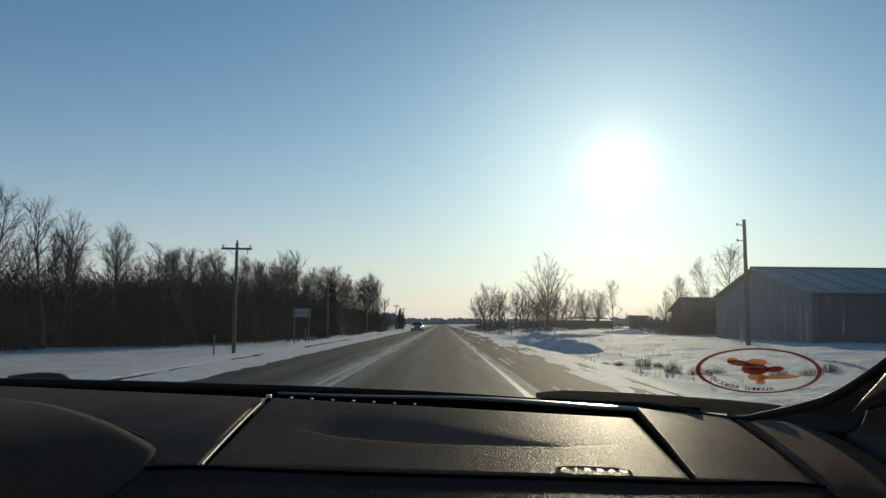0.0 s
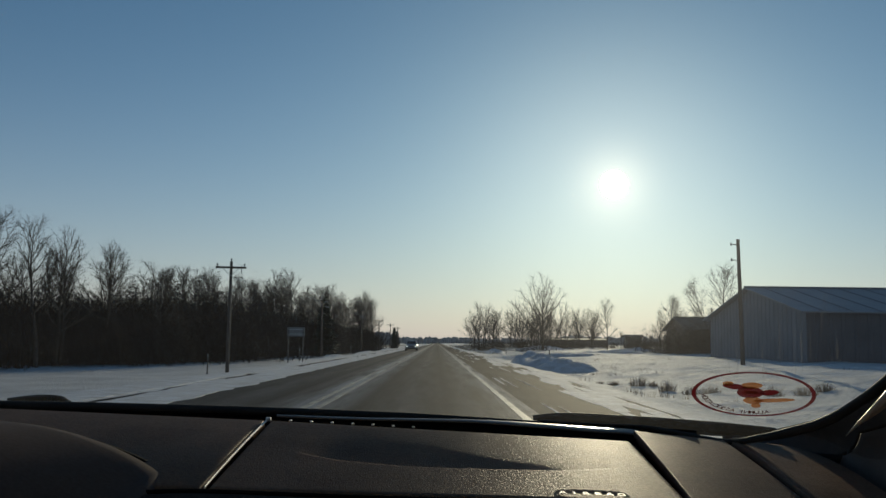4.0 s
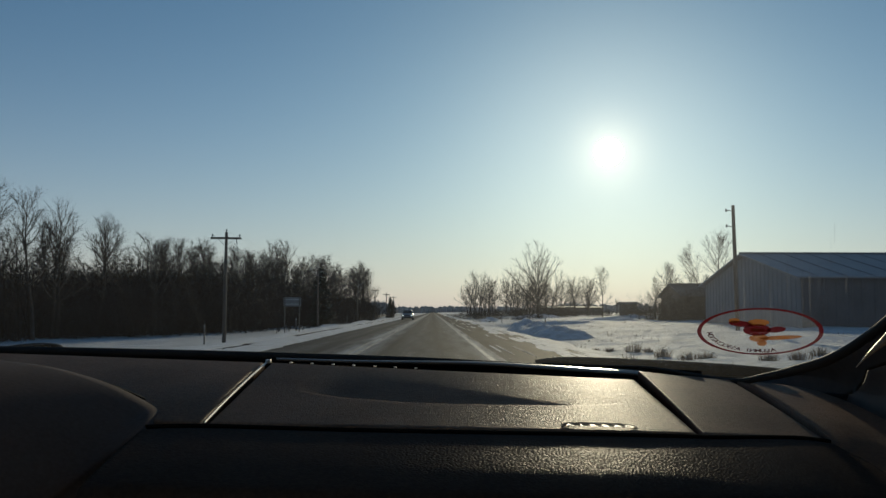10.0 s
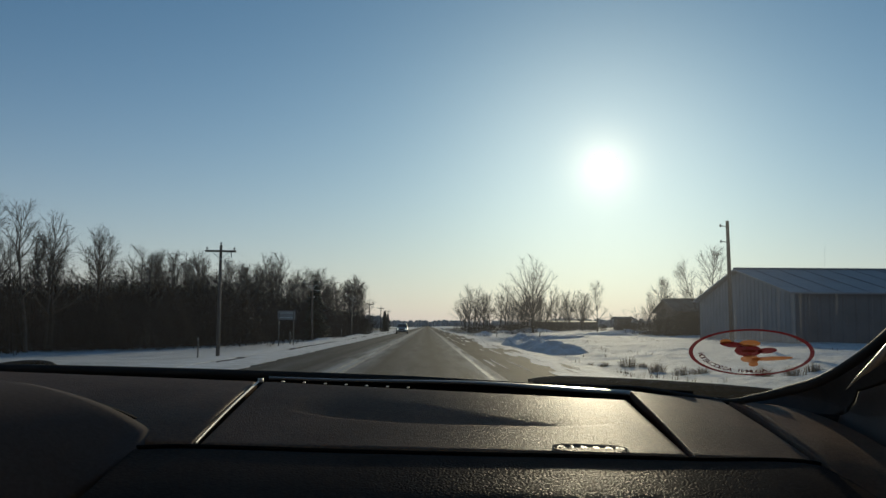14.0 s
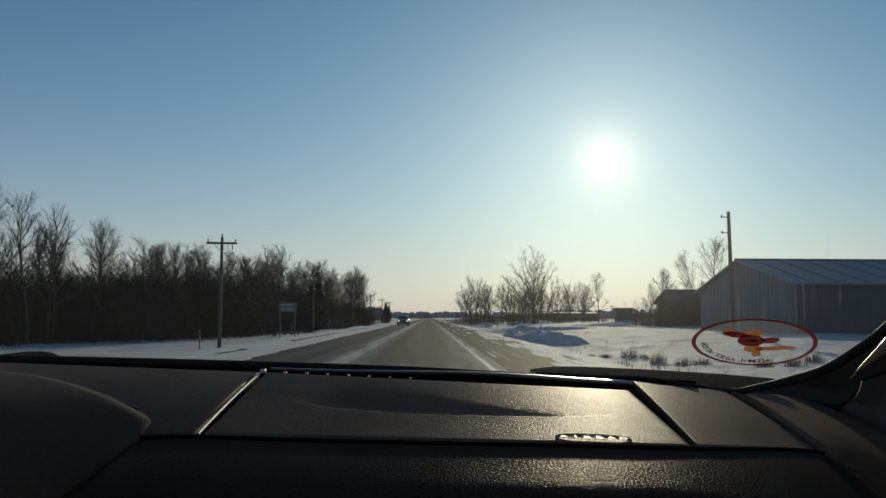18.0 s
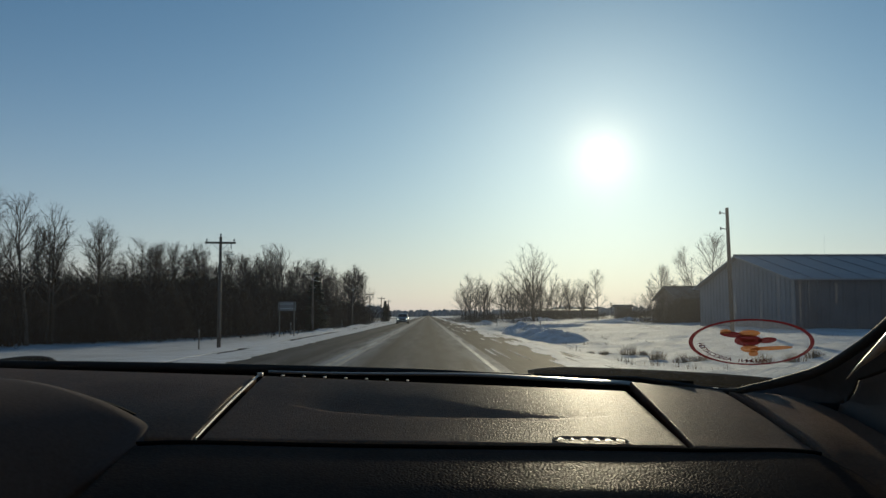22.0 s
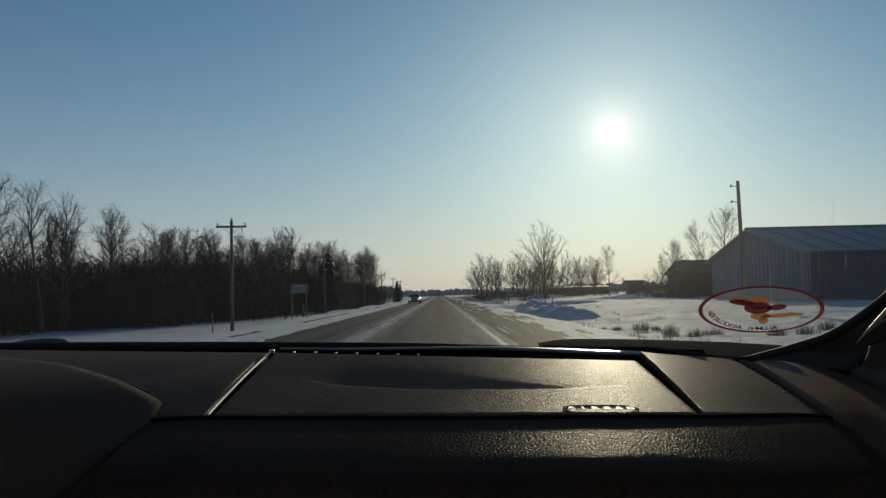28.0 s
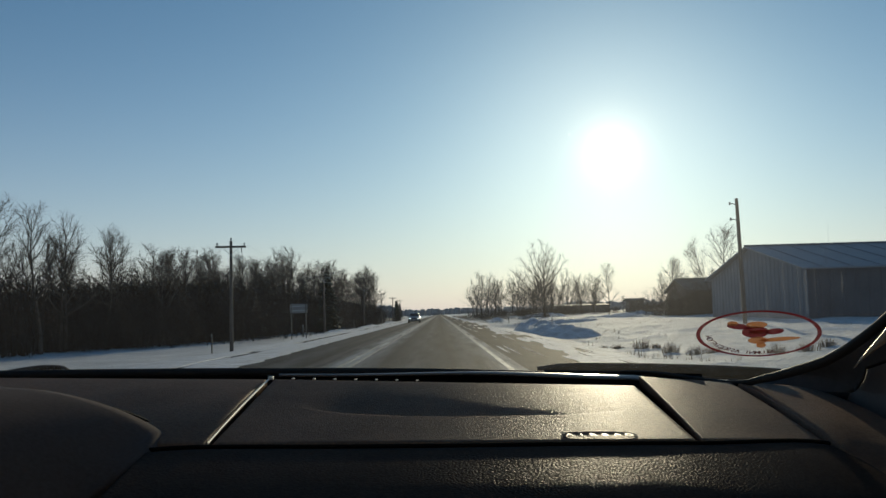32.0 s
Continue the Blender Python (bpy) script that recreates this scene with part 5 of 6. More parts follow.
def shoulder_end(u, v):
    """The rounded end of the dashboard, from the seam to its outer edge."""
    p = along(SEAM, u).lerp(along(OUTER, u), v)
    return p + Vector((0.0022, 0, 0.0015 * math.sin(math.pi * v)))


OUT_REACH = (1.07, 1.09, 1.095, 1.07, 1.02, 0.96, 0.88)
SEAM = [eye_at(p.x * f, p.y * f, (p.z - EYE) * f) for p, f in zip(SEAM, (1.055, 1.037, 1.015, 1.0, 1.0, 1.0))]
OUTER = [eye_at(p.x * f, p.y * f, (p.z - EYE) * f) for p, f in zip(OUTER, OUT_REACH)]
vs, fs = slab(lambda u, v: shoulder_end(1 - u, v), 40, 30, 0.014)
hang("end_panel", mesh_from("end_panel", vs, fs, M_VINYL, True), car, "black grained dashboard end, rounded towards the pillar")
RIM_N = [eye_at(0.2119, 0.9720, -0.0688), eye_at(0.2003, 0.9720, -0.0659), eye_at(0.1660, 0.9680, -0.0635), eye_at(0.1140, 0.9660, -0.0595), eye_at(0.0564, 0.9630, -0.0544), eye_at(0.0050, 0.9620, -0.0516), eye_at(-0.0802, 0.9580, -0.0500), eye_at(-0.1589, 0.9550, -0.0472)]
RIM_F = [eye_at(0.2207, 1.0120, -0.0622), eye_at(0.2087, 1.0120, -0.0604), eye_at(0.1730, 1.0080, -0.0585), eye_at(0.1181, 1.0000, -0.0546), eye_at(0.0582, 0.9920, -0.0511), eye_at(0.0051, 0.9860, -0.0501), eye_at(-0.0818, 0.9780, -0.0491), eye_at(-0.1614, 0.9700, -0.0466)]
RIM_N, RIM_F = [[eye_at(p.x * 1.03, p.y * 1.03, (p.z - EYE) * 1.03) for p in line] for line in (RIM_N, RIM_F)]
vs, fs = slab(lambda u, v: along(RIM_N, 1 - u).lerp(along(RIM_F, 1 - u), 0.5 + 0.5 * v) + Vector((0, 0, 0.001 * math.sin(math.pi * v) - 0.0012)), 60, 8, 0.0015)
hang("rear_rim", mesh_from("rear_rim", vs, fs, M_RIM, True), car, "thin rear rim that catches the sun")
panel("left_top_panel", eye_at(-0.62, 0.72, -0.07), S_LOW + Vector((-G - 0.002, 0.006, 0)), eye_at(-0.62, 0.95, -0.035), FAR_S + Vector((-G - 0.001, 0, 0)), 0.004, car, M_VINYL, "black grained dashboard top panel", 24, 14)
# dark tray below the joints
panel("joint_tray", eye_at(-0.62, 0.70, -0.10), eye_at(0.46, 0.72, -0.16), eye_at(-0.62, 1.12, -0.055), eye_at(0.46, 1.05, -0.105), 0.0, car, M_GAP, "dark joint below the panels", 10, 6, 0.0, 0.01)
# the trough between the panels and the glass
panel("defrost_trough", eye_at(-0.62, 0.952, -0.046), eye_at(0.43, 0.90, -0.112), eye_at(-0.62, 1.09, -0.042), eye_at(0.43, 1.10, -0.089), -0.001, car, M_GAP, "matt black tray below the glass", 20, 8, 0.0, 0.008)
# vent louvres in bright metal, to paint the glints along the slots
for k in range(7):
    x = lerp(-0.145, -0.02, k / 6)
    s = part("defrost_louvre", boxed(x - 0.0014, x + 0.0014, 0.957 + 0.1 * (x + 0.13), 0.962 + 0.1 * (x + 0.13), EYE - 0.0515 - 0.05 * (x + 0.13) - 0.0012, EYE - 0.0515 - 0.05 * (x + 0.13), 0.0004), M_GLINT, car, "small vent louvre made bright as a sun glint")
# the panel's sunlit edge, added as a bright strip with an end cap
lit_edge_line = [lerp(S_LOW, FAR_S, k / 12) + Vector((0, 0.004, 0.0015 * 4 * (k / 12) * (1 - k / 12) + 0.001)) for k in range(13)]
strip = part("edge_trim", loft([[p + Vector((-w, 0, -0.001)), p + Vector((w, 0, -0.001)), p + Vector((w, 0, 0)), p + Vector((0.3 * w, 0, 0.0003)), p + Vector((-w, 0, 0.0004))] for p, w in zip(lit_edge_line, [0.0003 + 0.0003 * k / 12 for k in range(13)])]), M_GLINT, car, "sunlit edge of the panel, made as a thin bright strip")
bm = bmesh.new()
box(bm, FAR_S.x - 0.0012, FAR_S.x + 0.0036, FAR_S.y - 0.004, FAR_S.y + 0.002, FAR_S.z - 0.001, FAR_S.z + 0.0026)
part("lit_edge_cap", bm, M_GLINT, strip, "", True)


# padded front below the top panels
def pad(u, v):
    p = along(FRONT, u) + Vector((0, -0.003, -0.0028))
    s = min(1.0, v / 0.6)
    k = max(0.0, v - 0.6) / 0.4
    return p + Vector((0, -0.125 * s - 0.03 * math.sin(k * 1.57), -0.0055 * s * s - 0.0142 * s - 0.0143 * k - 0.20 * k ** 2.2))


vs, fs = slab(pad, 70, 30, 0.006)
part("joint_gap", tube(bmesh.new(), [along(FRONT, 0.752 * k / 70) + Vector((0, 0.0022, -0.0018)) for k in range(71)], [0.0016] * 71, 8), M_GAP, car, "dark joint between the top panels and the padded front", True)
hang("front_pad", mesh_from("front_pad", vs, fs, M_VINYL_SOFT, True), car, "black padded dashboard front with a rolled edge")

# instrument hood
HOOD = [eye_at(-0.62, 0.86, -0.050), eye_at(-0.45, 0.84, -0.040), eye_at(-0.3713, 0.82, -0.0414), eye_at(-0.3152, 0.80, -0.0441), eye_at(-0.2628, 0.785, -0.0548), eye_at(-0.2237, 0.775, -0.0702),
        eye_at(-0.2128, 0.75, -0.0745), eye_at(-0.213, 0.70, -0.086), eye_at(-0.222, 0.67, -0.101), eye_at(-0.2313, 0.64, -0.1179), eye_at(-0.2454, 0.62, -0.1294), eye_at(-0.27, 0.60, -0.18)]
HOOD_IN = [eye_at(-0.62, 0.58, -0.052), eye_at(-0.45, 0.58, -0.046), eye_at(-0.38, 0.58, -0.046), eye_at(-0.33, 0.58, -0.07), eye_at(-0.30, 0.575, -0.10), eye_at(-0.28, 0.57, -0.125),
           eye_at(-0.275, 0.565, -0.14), eye_at(-0.275, 0.56, -0.155), eye_at(-0.28, 0.555, -0.17), eye_at(-0.285, 0.55, -0.185), eye_at(-0.29, 0.55, -0.20), eye_at(-0.30, 0.55, -0.24)]


def hood(u, v):
    p = along(HOOD, u).lerp(along(HOOD_IN, u), v)
    return p + Vector((0, 0, 0.006 * math.sin(math.pi * v) - 0.010 * max(0.0, 1 - v / 0.10) ** 2))


vs, fs = slab(hood, 60, 16, 0.01)
hang("instrument_hood", mesh_from("instrument_hood", vs, fs, M_HOOD, True), car, "black rounded instrument hood")
part("hood_seam", tube(bmesh.new(), [hood(0.05 + 0.68 * k / 50, 0.0) + Vector((0.0015, 0.0, -0.0005)) for k in range(51)], [0.0035] * 51, 6), M_GAP, car, "", True)

# windscreen
def screen(x, y):
    yb = 1.08 - 0.5 * x * x
    return Vector((x, y, 1.0975 - 0.036 * x + 0.65 * (yb - y)))


def on_glass(px, pz, y=0.9):
    """The point of the glass met by a line from the eye through (px, y, pz over the eye)."""
    lo, hi = 0.4, 1.4
    for k in range(40):
        f = (lo + hi) / 2
        p = Vector((px * f, y * f, EYE + pz * f))
        lo, hi = (f, hi) if p.z < screen(p.x, p.y).z else (lo, f)
    return Vector((px * lo, y * lo - 0.001, EYE + pz * lo - 0.001))


PILLAR_EDGE = [(0.3069, 1.000, -0.0694), (0.3353, 0.970, -0.0632), (0.3541, 0.930, -0.0531), (0.3668, 0.890, -0.0421), (0.3833, 0.860, -0.0246), (0.4008, 0.820, 0.0038), (0.4000, 0.720, 0.0530), (0.3422, 0.500, 0.1145)]
GLASS_EDGE = [on_glass(x * 0.9 / y, z * 0.9 / y) for x, y, z in PILLAR_EDGE]


def pane_end(y):
    """Where the glass ends towards the pillar."""
    for p, q in zip(GLASS_EDGE, GLASS_EDGE[1:]):
        if p.y >= y >= q.y:
            return lerp(p.x, q.x, (p.y - y) / max(1e-6, p.y - q.y))
    return GLASS_EDGE[0].x if y > GLASS_EDGE[0].y else GLASS_EDGE[-1].x


def pane_at(u, v):
    x = lerp(-0.80 + 0.04 * v, pane_end(lerp(1.035, 0.56, v)) + 0.003, u)
    yb = 1.08 - 0.5 * x * x
    return screen(x, lerp(yb + 0.02, 0.56, v))


vs, fs = slab(pane_at, 60, 60, 0.0005)
n_top = len(vs) // 2
top_faces = [f for f in fs if max(f) < n_top]
pane = hang("windscreen", mesh_from("windscreen", vs[:n_top], top_faces, M_SCREEN, True), car, "clear windscreen with specks and salt streaks")
pane.visible_shadow = False

# dried drips and specks on the glass
rd = random.Random(31)
salt = tagged(new("salt_drips"), "dried salt drips and specks on the windscreen", "dirt")
for x0, z0, z1, w in ((0.335, 0.062, 0.006, 0.0016), (0.349, 0.050, -0.008, 0.0012), (0.356, 0.046, 0.0, 0.0024), (0.381, 0.088, 0.066, 0.0022), (0.377, 0.073, 0.045, 0.0014), (0.365, 0.052, 0.012, 0.0012),
                      (0.318, 0.03, -0.012, 0.002), (0.285, 0.026, -0.005, 0.0014), (0.293, 0.032, -0.008, 0.003), (0.391, 0.04, 0.02, 0.003), (0.272, 0.01, -0.018, 0.0012)):
    bm = bmesh.new()
    rows = []
    for k in range(15):
        z = lerp(z0, z1, k / 14)
        ww = 0.6 * w * (0.35 + 0.65 * rd.random()) * math.sin(math.pi * (k + 0.6) / 15.2) ** 0.5
        cx = x0 + rd.uniform(-0.0006, 0.0006)
        rows.append([bm.verts.new(on_glass(cx - ww, z)), bm.verts.new(on_glass(cx + ww, z))])
    for a, b in zip(rows, rows[1:]):
        bm.faces.new((a[0], a[1], b[1], b[0]))
    part("drip", bm, M_SALT, salt).visible_shadow = False
bm = bmesh.new()
for k in range(170):
    cx, cz = rd.gauss(0.19, 0.09), rd.uniform(-0.05, 0.24)
    if k % 3 == 0:
        cx, cz = rd.uniform(-0.42, 0.42), rd.uniform(-0.04, 0.24)
    if k % 3 == 1:
        cx, cz = rd.gauss(0.155, 0.03), rd.uniform(0.16, 0.26)
    r = rd.uniform(0.0002, 0.0005)
    bm.faces.new([bm.verts.new(on_glass(cx + r * math.cos(a), cz + r * math.sin(a) * 1.2)) for a in (0, 1.05, 2.1, 3.14, 4.2, 5.25)])
ob = part("specks", bm, M_SPECK, salt)
tagged(ob, kind="stuff")
ob.visible_shadow = False

# decal on the glass
DC = Vector((0.327, 0.957, 0))
DC.z = screen(DC.x, DC.y).z - 0.0012
du = Vector((1, -0.30, 0)).normalized()
dv = Vector((0.0, -0.838, 0.545)).normalized()
dv = (dv - du * dv.dot(du)).normalized()
A_R, B_R = 0.0607, 0.0432


def on_decal(a, b, lift=0.0):
    return DC + du * a + dv * b + du.cross(dv) * lift


def decal_ring(name, r0, r1, material, parent, label=""):
    bm, r0 = bmesh.new(), max(r0, 0.002)
    n = 72
    ins, outs = [], []
    for k in range(n):
        a = 2 * math.pi * k / n
        c, s = math.cos(a), math.sin(a)
        ins.append(bm.verts.new(on_decal(A_R * r0 * c, B_R * r0 * s)))
        outs.append(bm.verts.new(on_decal(A_R * r1 * c, B_R * r1 * s)))
    for k in range(n):
        bm.faces.new((ins[k], outs[k], outs[(k + 1) % n], ins[(k + 1) % n]))
    return part(name, bm, material, parent, label)


decal = tagged(new("windscreen_decal"), "oval window decal with a dark red border, seen from behind", "sticker")
decal_ring("film", 0.0, 0.929, M_DECAL_FILM, decal, "clear film")
decal_ring("border", 0.93, 1.0, M_DECAL_RED, decal, "dark red oval border")


def decal_patch(name, pts, material, label="", lift=0.0002):
    bm = bmesh.new()
    bm.faces.new([bm.verts.new(on_decal(a * A_R, b * B_R, lift)) for a, b in pts])
    part(name, bm, material, decal, label)


def oval(cx, cy, rx, ry, tilt=0.0, n=20):
    return [(cx + rx * math.cos(2 * math.pi * k / n) * math.cos(tilt) - ry * math.sin(2 * math.pi * k / n) * math.sin(tilt),
             cy + rx * math.cos(2 * math.pi * k / n) * math.sin(tilt) + ry * math.sin(2 * math.pi * k / n) * math.cos(tilt)) for k in range(n)]


decal_patch("red_patch", oval(-0.04, 0.1, 0.22, 0.25), M_DECAL_RED, "plain red patch")
decal_patch("red_patch", oval(-0.3, 0.36, 0.2, 0.12, -0.35), M_DECAL_RED, "plain red patch", 0.0003)
decal_patch("red_patch", oval(0.26, 0.12, 0.16, 0.12, 0.5), M_DECAL_RED, "plain red patch", 0.0003)
decal_patch("gold_patch", oval(-0.02, 0.42, 0.17, 0.14), M_DECAL_GOLD, "plain gold patch", 0.0004)
decal_patch("gold_patch", oval(-0.4, 0.5, 0.09, 0.1), M_DECAL_GOLD, "plain gold patch", 0.0006)
decal_patch("gold_patch", oval(0.0, -0.24, 0.16, 0.16), M_DECAL_GOLD, "plain gold patch", 0.0006)
decal_patch("gold_patch", oval(0.34, -0.2, 0.34, 0.09, 0.16), M_DECAL_GOLD, "plain gold patch", 0.0008)
decal_patch("gold_patch", oval(0.05, -0.45, 0.08, 0.12), M_DECAL_GOLD, "plain gold patch", 0.0008)
decal_patch("gold_bar", [(-0.14, 0.02), (0.08, 0.02), (0.08, 0.14), (-0.14, 0.14)], M_DECAL_GOLD, "plain gold bar", -0.0004)


def letters(name, text, size, parent, place, material, extrude=0.0):
    """Text as a mesh, each glyph laid by place(index, count) -> matrix."""
    for k, ch in enumerate(text):
        if ch == " ":
            continue
        cu = bpy.data.curves.new(name, "FONT")
        cu.body, cu.size, cu.align_x, cu.align_y, cu.extrude, cu.offset = ch, size, "CENTER", "CENTER", extrude, size * 0.018
        tmp = bpy.data.objects.new(name, cu)
        scene.collection.objects.link(tmp)
        me = bpy.data.meshes.new_from_object(tmp.evaluated_get(bpy.context.evaluated_depsgraph_get()))
        bpy.data.objects.remove(tmp)
        me.materials.clear()
        me.materials.append(material)
        me.transform(place(k, len(text)))
        hang(name, me, parent)


def on_arc(k, n):
    """Mirrored lettering along the lower edge, as it reads from inside the car."""
    a = radians(-70 - 108 * (k + 0.5) / n)
    p = on_decal(A_R * 0.80 * math.cos(a), B_R * 0.80 * math.sin(a), 0.0004)
    t = (du * (-A_R * math.sin(a)) + dv * (B_R * math.cos(a))).normalized() * -1
    nrm = du.cross(dv)
    up = t.cross(nrm) if t.cross(nrm).dot(dv) > 0 else nrm.cross(t)
    return Matrix.Translation(p) @ Matrix((t, up, nrm)).transposed().to_4x4()


letters("letter", "ALUMNI ASSOCIATION", 0.0086, decal, on_arc, M_DECAL_BLACK)

# raised mark on the airbag cover
OL, OR = eye_at(0.0948, 0.7147, -0.0838), eye_at(0.1547, 0.7365, -0.0876)
oc = (OL + OR) / 2


def on_cover(a, b, lift=0.0):
    """A point on the cover near the mark: a along the dashboard, b away from the seat."""
    x, y = oc.x + a + 0.0035, oc.y + 0.0245 + b
    u = (x - S_LOW.x) / (R_LOW.x - S_LOW.x)
    near, far = lerp(S_LOW, R_LOW, u) + Vector((0, 0.006, 0)), lerp(FAR_S, FAR_C, u)
    v = (y - near.y) / (far.y - near.y)
    p = lerp(near, far, v)
    return Vector((x, y, p.z + 0.0003 * 4 * v * (1 - v) + lift))


n = 40
ring = [on_cover(0.030 * math.copysign(abs(math.cos(2 * math.pi * k / n)) ** 0.7, math.cos(2 * math.pi * k / n)), 0.0115 * math.copysign(abs(math.sin(2 * math.pi * k / n)) ** 0.8, math.sin(2 * math.pi * k / n)), 0.0001) for k in range(n)]
bm = bmesh.new()
tube(bm, ring + ring[:1], [0.00022] * (n + 1), 6, False)
part("emblem_ring", bm, M_PLASTIC, cover, "raised oval ring", True)


def on_mark(k, m):
    p = on_cover(-0.0235 + 0.0094 * k, 0.0, 0.00025)
    q = on_cover(-0.0235 + 0.0094 * k, 0.004, 0.00025)
    r = on_cover(-0.0235 + 0.0094 * k + 0.004, 0.0, 0.00025)
    t, b = (r - p).normalized(), (q - p + Vector((0, 0, -0.0003))).normalized()
    p.z += 0.0006
    return Matrix.Translation(p) @ Matrix((t, b, t.cross(b))).transposed().to_4x4() @ Matrix.Diagonal((0.74, 1, 1, 1))


letters("letter", "AIRBAG", 0.0125, cover, on_mark, M_EMBLEM)


# pillar and the black border of the glass
PILLAR_FOOT = [(0.3040, 0.985, -0.0765), (0.3254, 0.950, -0.0771), (0.3452, 0.920, -0.0780), (0.3779, 0.870, -0.0881), (0.3938, 0.830, -0.1012), (0.4033, 0.780, -0.1057), (0.4049, 0.660, -0.0663), (0.3862, 0.450, 0.0078)]
STREAK_LINE = [(0.3545, 0.800, -0.0462), (0.3606, 0.790, -0.0353), (0.3717, 0.780, -0.0219), (0.3813, 0.750, 0.0003), (0.3904, 0.700, 0.0337)]
REACH = (1.17, 1.18, 1.19, 1.18, 1.12, 1.05, 1.0, 1.0)
EDGE = [eye_at(x * f, y * f, z * f) for (x, y, z), f in zip(PILLAR_EDGE, REACH)]
INNER = [eye_at(x * f, y * f, z * f) for (x, y, z), f in zip(PILLAR_FOOT, REACH)]


def pillar(u, v):
    p = along(EDGE, u).lerp(along(INNER, u), v)
    return p + Vector((0.012 * math.sin(math.pi * v), 0, 0.004 * math.sin(math.pi * v)))


def band(u):
    """Share of the pillar's width that is black."""
    return lerp(1.0, 0.3, min(1.0, max(0.0, u - 0.34) / 0.2))


vs, fs = slab(lambda u, v: pillar(0.34 + 0.66 * u, lerp(band(0.34 + 0.66 * u), 1.0, v)), 50, 14, 0.008)
pil = hang("windscreen_pillar", mesh_from("windscreen_pillar", vs, fs, M_PILLAR, True), car, "dark brown windscreen pillar trim")
vs, fs = slab(lambda u, v: pillar(u, v * band(u)) + Vector((-0.001, -0.001, 0)), 50, 8, 0.006)
hang("black_band", mesh_from("black_band", vs, fs, M_BAND, True), pil, "matt dark band along the glass")
# beige tube that stands in for the sunlit streak on the pillar
bm = bmesh.new()
streak_path = [eye_at(*p) for p in STREAK_LINE]
tube(bm, [along(streak_path, k / 20) for k in range(21)], [0.0003 + 0.0108 * (k / 20) ** 1.6 for k in range(21)], 14)
part("trim_insert", bm, M_PILLAR_LIT, pil, "sunlit streak on the pillar trim, made as a pale beige tube", True)
border = [screen(lerp(-0.80, 0.29, k / 50), 1.08 - 0.5 * lerp(-0.80, 0.29, k / 50) ** 2) + Vector((0, -0.004, -0.004)) for k in range(51)]
part("glass_border", tube(bmesh.new(), border, [0.0055 * min(1.0, 0.12 + (50 - k) / 16) for k in range(51)], 6), M_RUBBER, car, "black rubber border of the glass", True)

frit = [screen(x, 1.08 - 0.5 * x * x) + Vector((0, -0.006, -0.001)) for x in (0.12, 0.18, 0.24)] + [Vector((0, 0, EYE)).lerp(p, 0.982) + Vector((0.001, 0, -0.002)) for p in GLASS_EDGE]
part("glass_frit", tube(bmesh.new(), [along(frit, k / 60) for k in range(61)], [0.0013 + 0.0039 * min(1, max(0, k - 8) / 22) for k in range(61)], 8), M_RUBBER, car, "black border where the glass meets the pillar", True)
bm = bmesh.new()
wall = [(bm.verts.new(p + Vector((0, 0.002, 0.003))), bm.verts.new(p + Vector((0, -0.006, -0.06)))) for p in border]
for a, b in zip(wall, wall[1:]):
    bm.faces.new((a[0], b[0], b[1], a[1]))
part("trough_wall", bm, M_GAP, car, "dark wall of the tray below the glass")

# wipers outside the glass
def wiper(name, pts, label):
    pts = [Vector(p) for p in pts]
    arm = part(name, tube(bmesh.new(), [along(pts, k / 24) for k in range(25)], [0.0045 * min(1.0, 0.3 + (24 - k) / 9) for k in range(25)], 6), M_RUBBER, car, label, True)
    part("blade", tube(bmesh.new(), [along(pts, k / 24) + Vector((0, 0.004, -0.008)) for k in range(25)], [0.005 * min(1.0, 0.3 + (24 - k) / 9) for k in range(25)], 4), M_RUBBER, arm)
    part("ice", tube(bmesh.new(), [along(pts, k / 60) + Vector((0.002, -0.002, -0.004)) for k in range(61)], [(0.0066 + 0.0026 * noise.noise((k * 0.45, 2, 1))) * min(1.0, 0.25 + k / 5, 0.2 + (60 - k) / 9) for k in range(61)], 6), M_GRIME, arm, "", True)


wiper("wiper", [eye_at(0.122, 1.155, -0.062), eye_at(0.16, 1.15, -0.058), eye_at(0.25, 1.13, -0.060), eye_at(0.34, 1.105, -0.064), eye_at(0.395, 1.085, -0.0655)], "black wiper lying along the foot of the glass")
wiper("wiper", [eye_at(-0.50, 1.11, -0.045), eye_at(-0.466, 1.11, -0.041), eye_at(-0.44, 1.11, -0.042), eye_at(-0.425, 1.10, -0.048)], "black wiper arm at the foot of the glass")

panel("cowl", eye_at(-0.8, 1.095, -0.052), eye_at(0.55, 1.03, -0.092), eye_at(-0.8, 1.32, -0.062), eye_at(0.55, 1.28, -0.104), 0.0, car, M_PLASTIC, "matt black cowl before the glass", 20, 6, 0.0, 0.01)

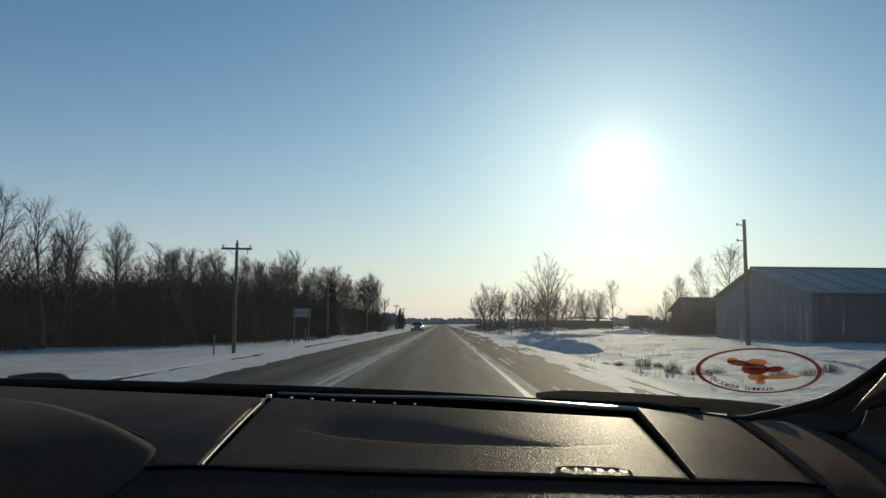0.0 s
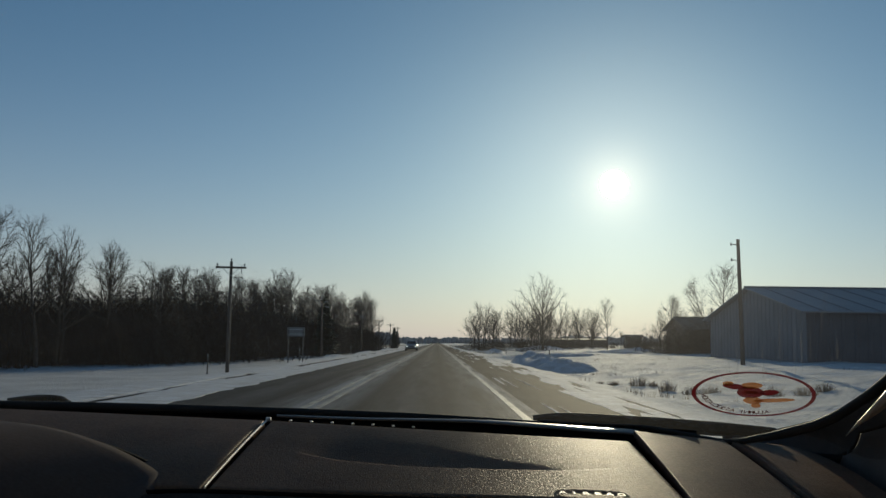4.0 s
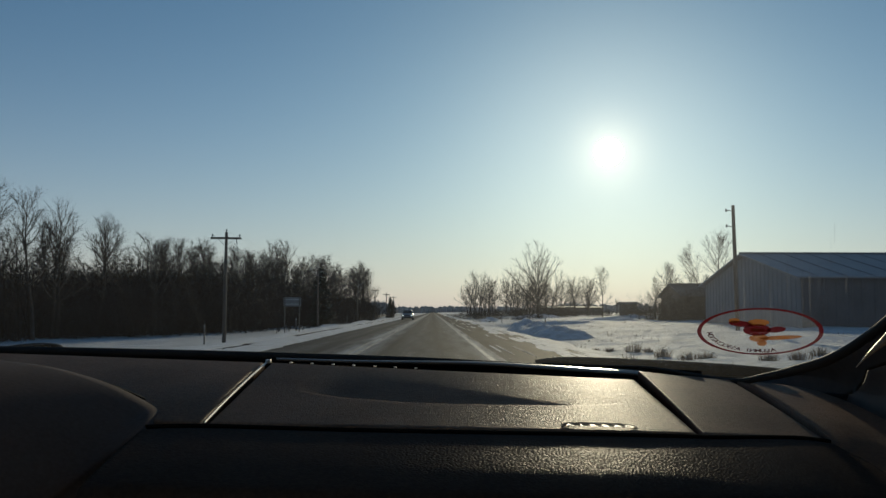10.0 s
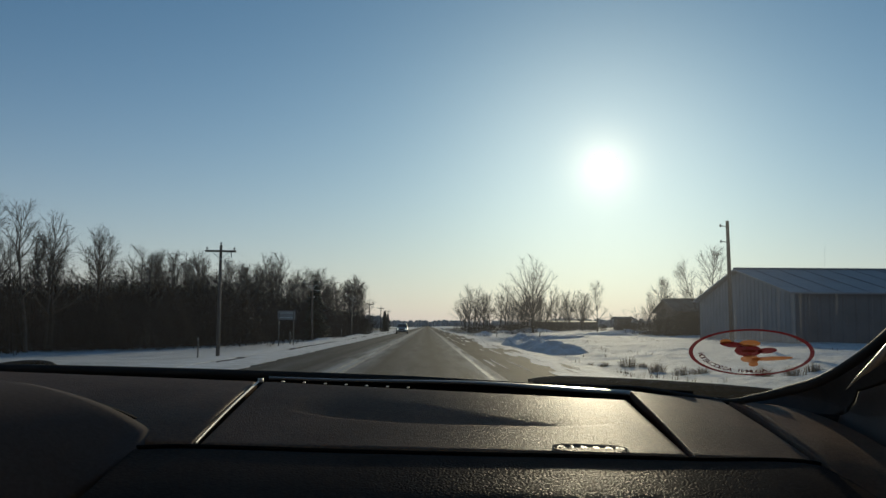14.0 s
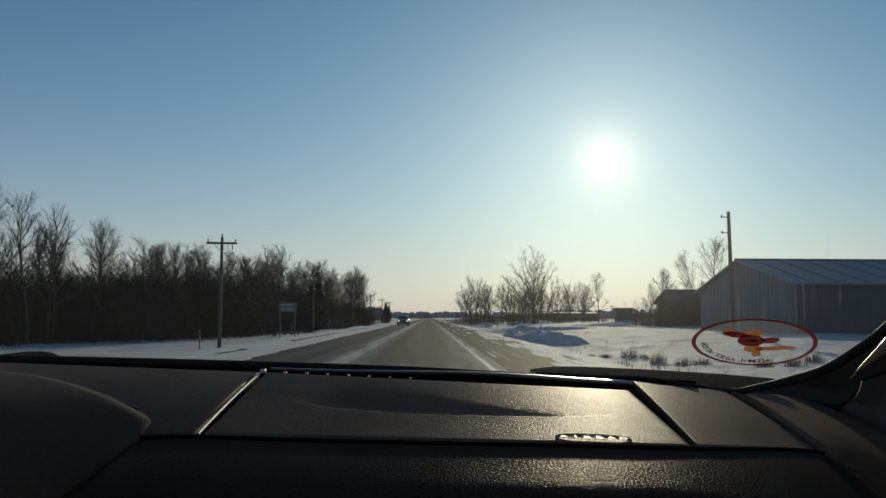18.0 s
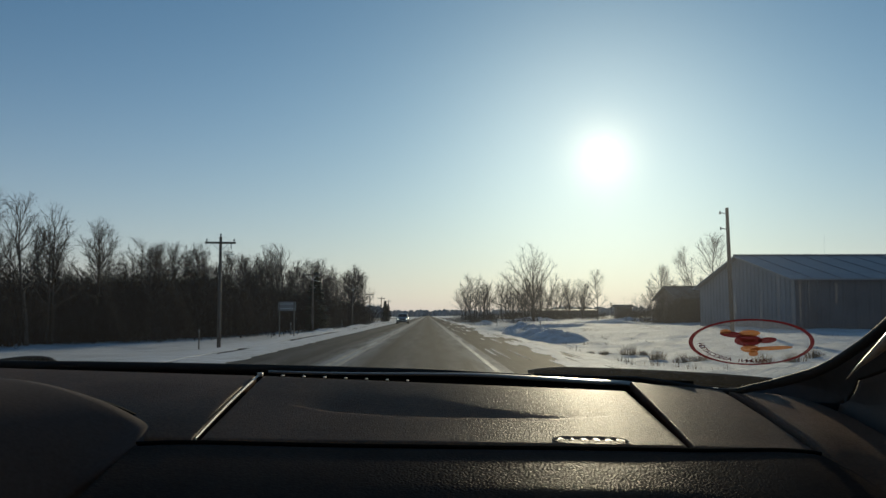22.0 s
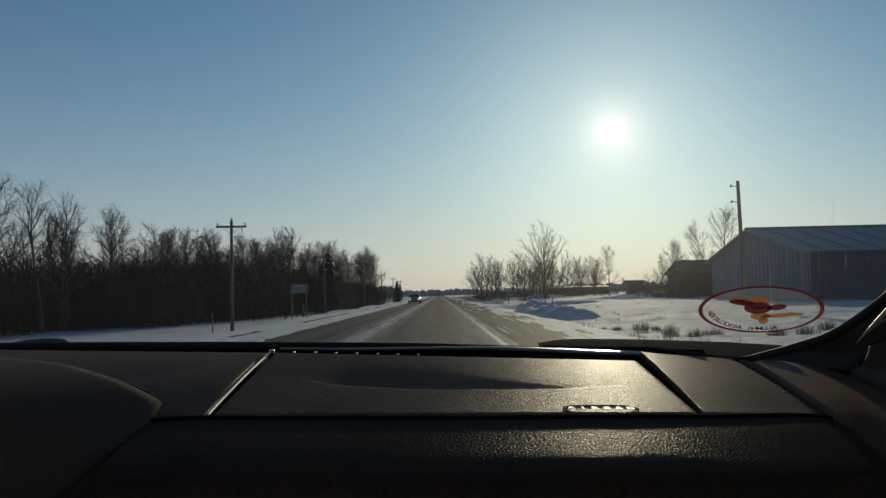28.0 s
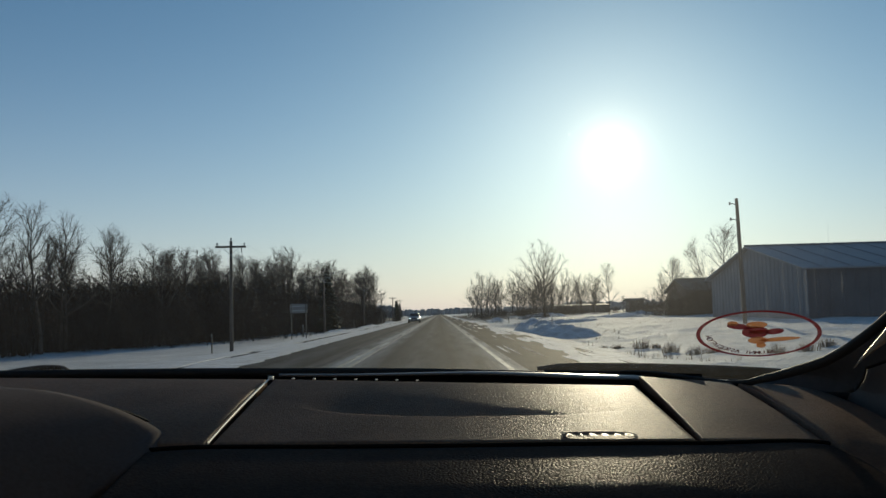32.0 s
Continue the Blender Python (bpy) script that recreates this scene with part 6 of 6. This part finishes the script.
# shell that closes the car round the seats
W0, W1 = MID - 0.86, MID + 0.86
part("roof", boxed(W0 + 0.12, W1 - 0.12, -2.2, 0.56, 1.455, 1.50, 0.02), M_BODY, car)
part("headliner", boxed(W0 + 0.14, W1 - 0.14, -2.1, 0.54, 1.43, 1.45, 0.005), M_LINER, car, "grey cloth roof lining")
part("bonnet", loft([[(W0 + 0.1, yy, 0.7), (W1 - 0.1, yy, 0.7), (W1 - 0.1, yy, z - 0.06), (MID + 0.4, yy, z), (MID - 0.4, yy, z), (W0 + 0.1, yy, z - 0.06)] for yy, z in ((1.14, 0.94), (1.6, 0.9), (2.1, 0.82), (2.3, 0.76))]), M_BODY, car)
for xa, xb in ((W0, W0 + 0.1), (W1 - 0.1, W1)):
    part("side_panel", boxed(xa, xb, -2.3, 1.1, 0.28, 1.02, 0.03), M_BODY, car)
    part("fender", boxed(xa, xb, 1.102, 2.3, 0.28, 0.84, 0.03), M_BODY, car)
    xm = (xa + xb) / 2
    xi = xb + 0.004 if xa < MID else xa - 0.034
    # door linings out of view, added to lift the light in the cabin
    part("door_trim", boxed(xi, xi + 0.03, -2.1, 0.66, 0.36, 1.0, 0.012), M_LINER, car, "unseen pale door lining, added for fill light on the dashboard")
    part("side_window", boxed(xm - 0.003, xm + 0.003, -2.0, 0.62, 1.02, 1.45), M_PANE, car).visible_shadow = False
    part("window_post", boxed(xm - 0.03, xm + 0.03, -0.55, -0.40, 1.02, 1.45, 0.01), M_LINER, car)
part("rear_panel", boxed(W0 + 0.1, W1 - 0.1, -2.3, -2.2, 0.3, 1.0, 0.02), M_BODY, car)
part("rear_window", boxed(W0 + 0.12, W1 - 0.12, -2.253, -2.247, 1.0, 1.455), M_PANE, car).visible_shadow = False
# out of view: a pale wall added to throw sunlight back on the dashboard
part("rear_lining", boxed(W0 + 0.14, W1 - 0.14, -0.86, -0.80, 0.36, 1.16, 0.03), M_LINER, car, "unseen pale wall added to bounce sunlight onto the dashboard")
part("floor_pan", boxed(W0 + 0.1, W1 - 0.1, -2.2, 2.2, 0.28, 0.34), M_LINER, car)
part("bulkhead", boxed(W0 + 0.1, W1 - 0.1, 1.11, 1.135, 0.34, 1.02), M_PLASTIC, car)
for xx in (W0 + 0.1, W1 - 0.1):
    for yy in (-1.35, 1.45):
        wheel(xx, yy, 0.32, 0.2, car)

# ---- the sun's disc ----
bm = bmesh.new()
bmesh.ops.create_icosphere(bm, subdivisions=4, radius=62)
ball = part("sun_ball", bm, M_SUN, None)
ball.matrix_basis = Matrix.Translation(SUN_DIR * 4300)
ball.visible_shadow = False
tagged(ball, "low white winter sun in a clear sky", "sun", kind="structure")
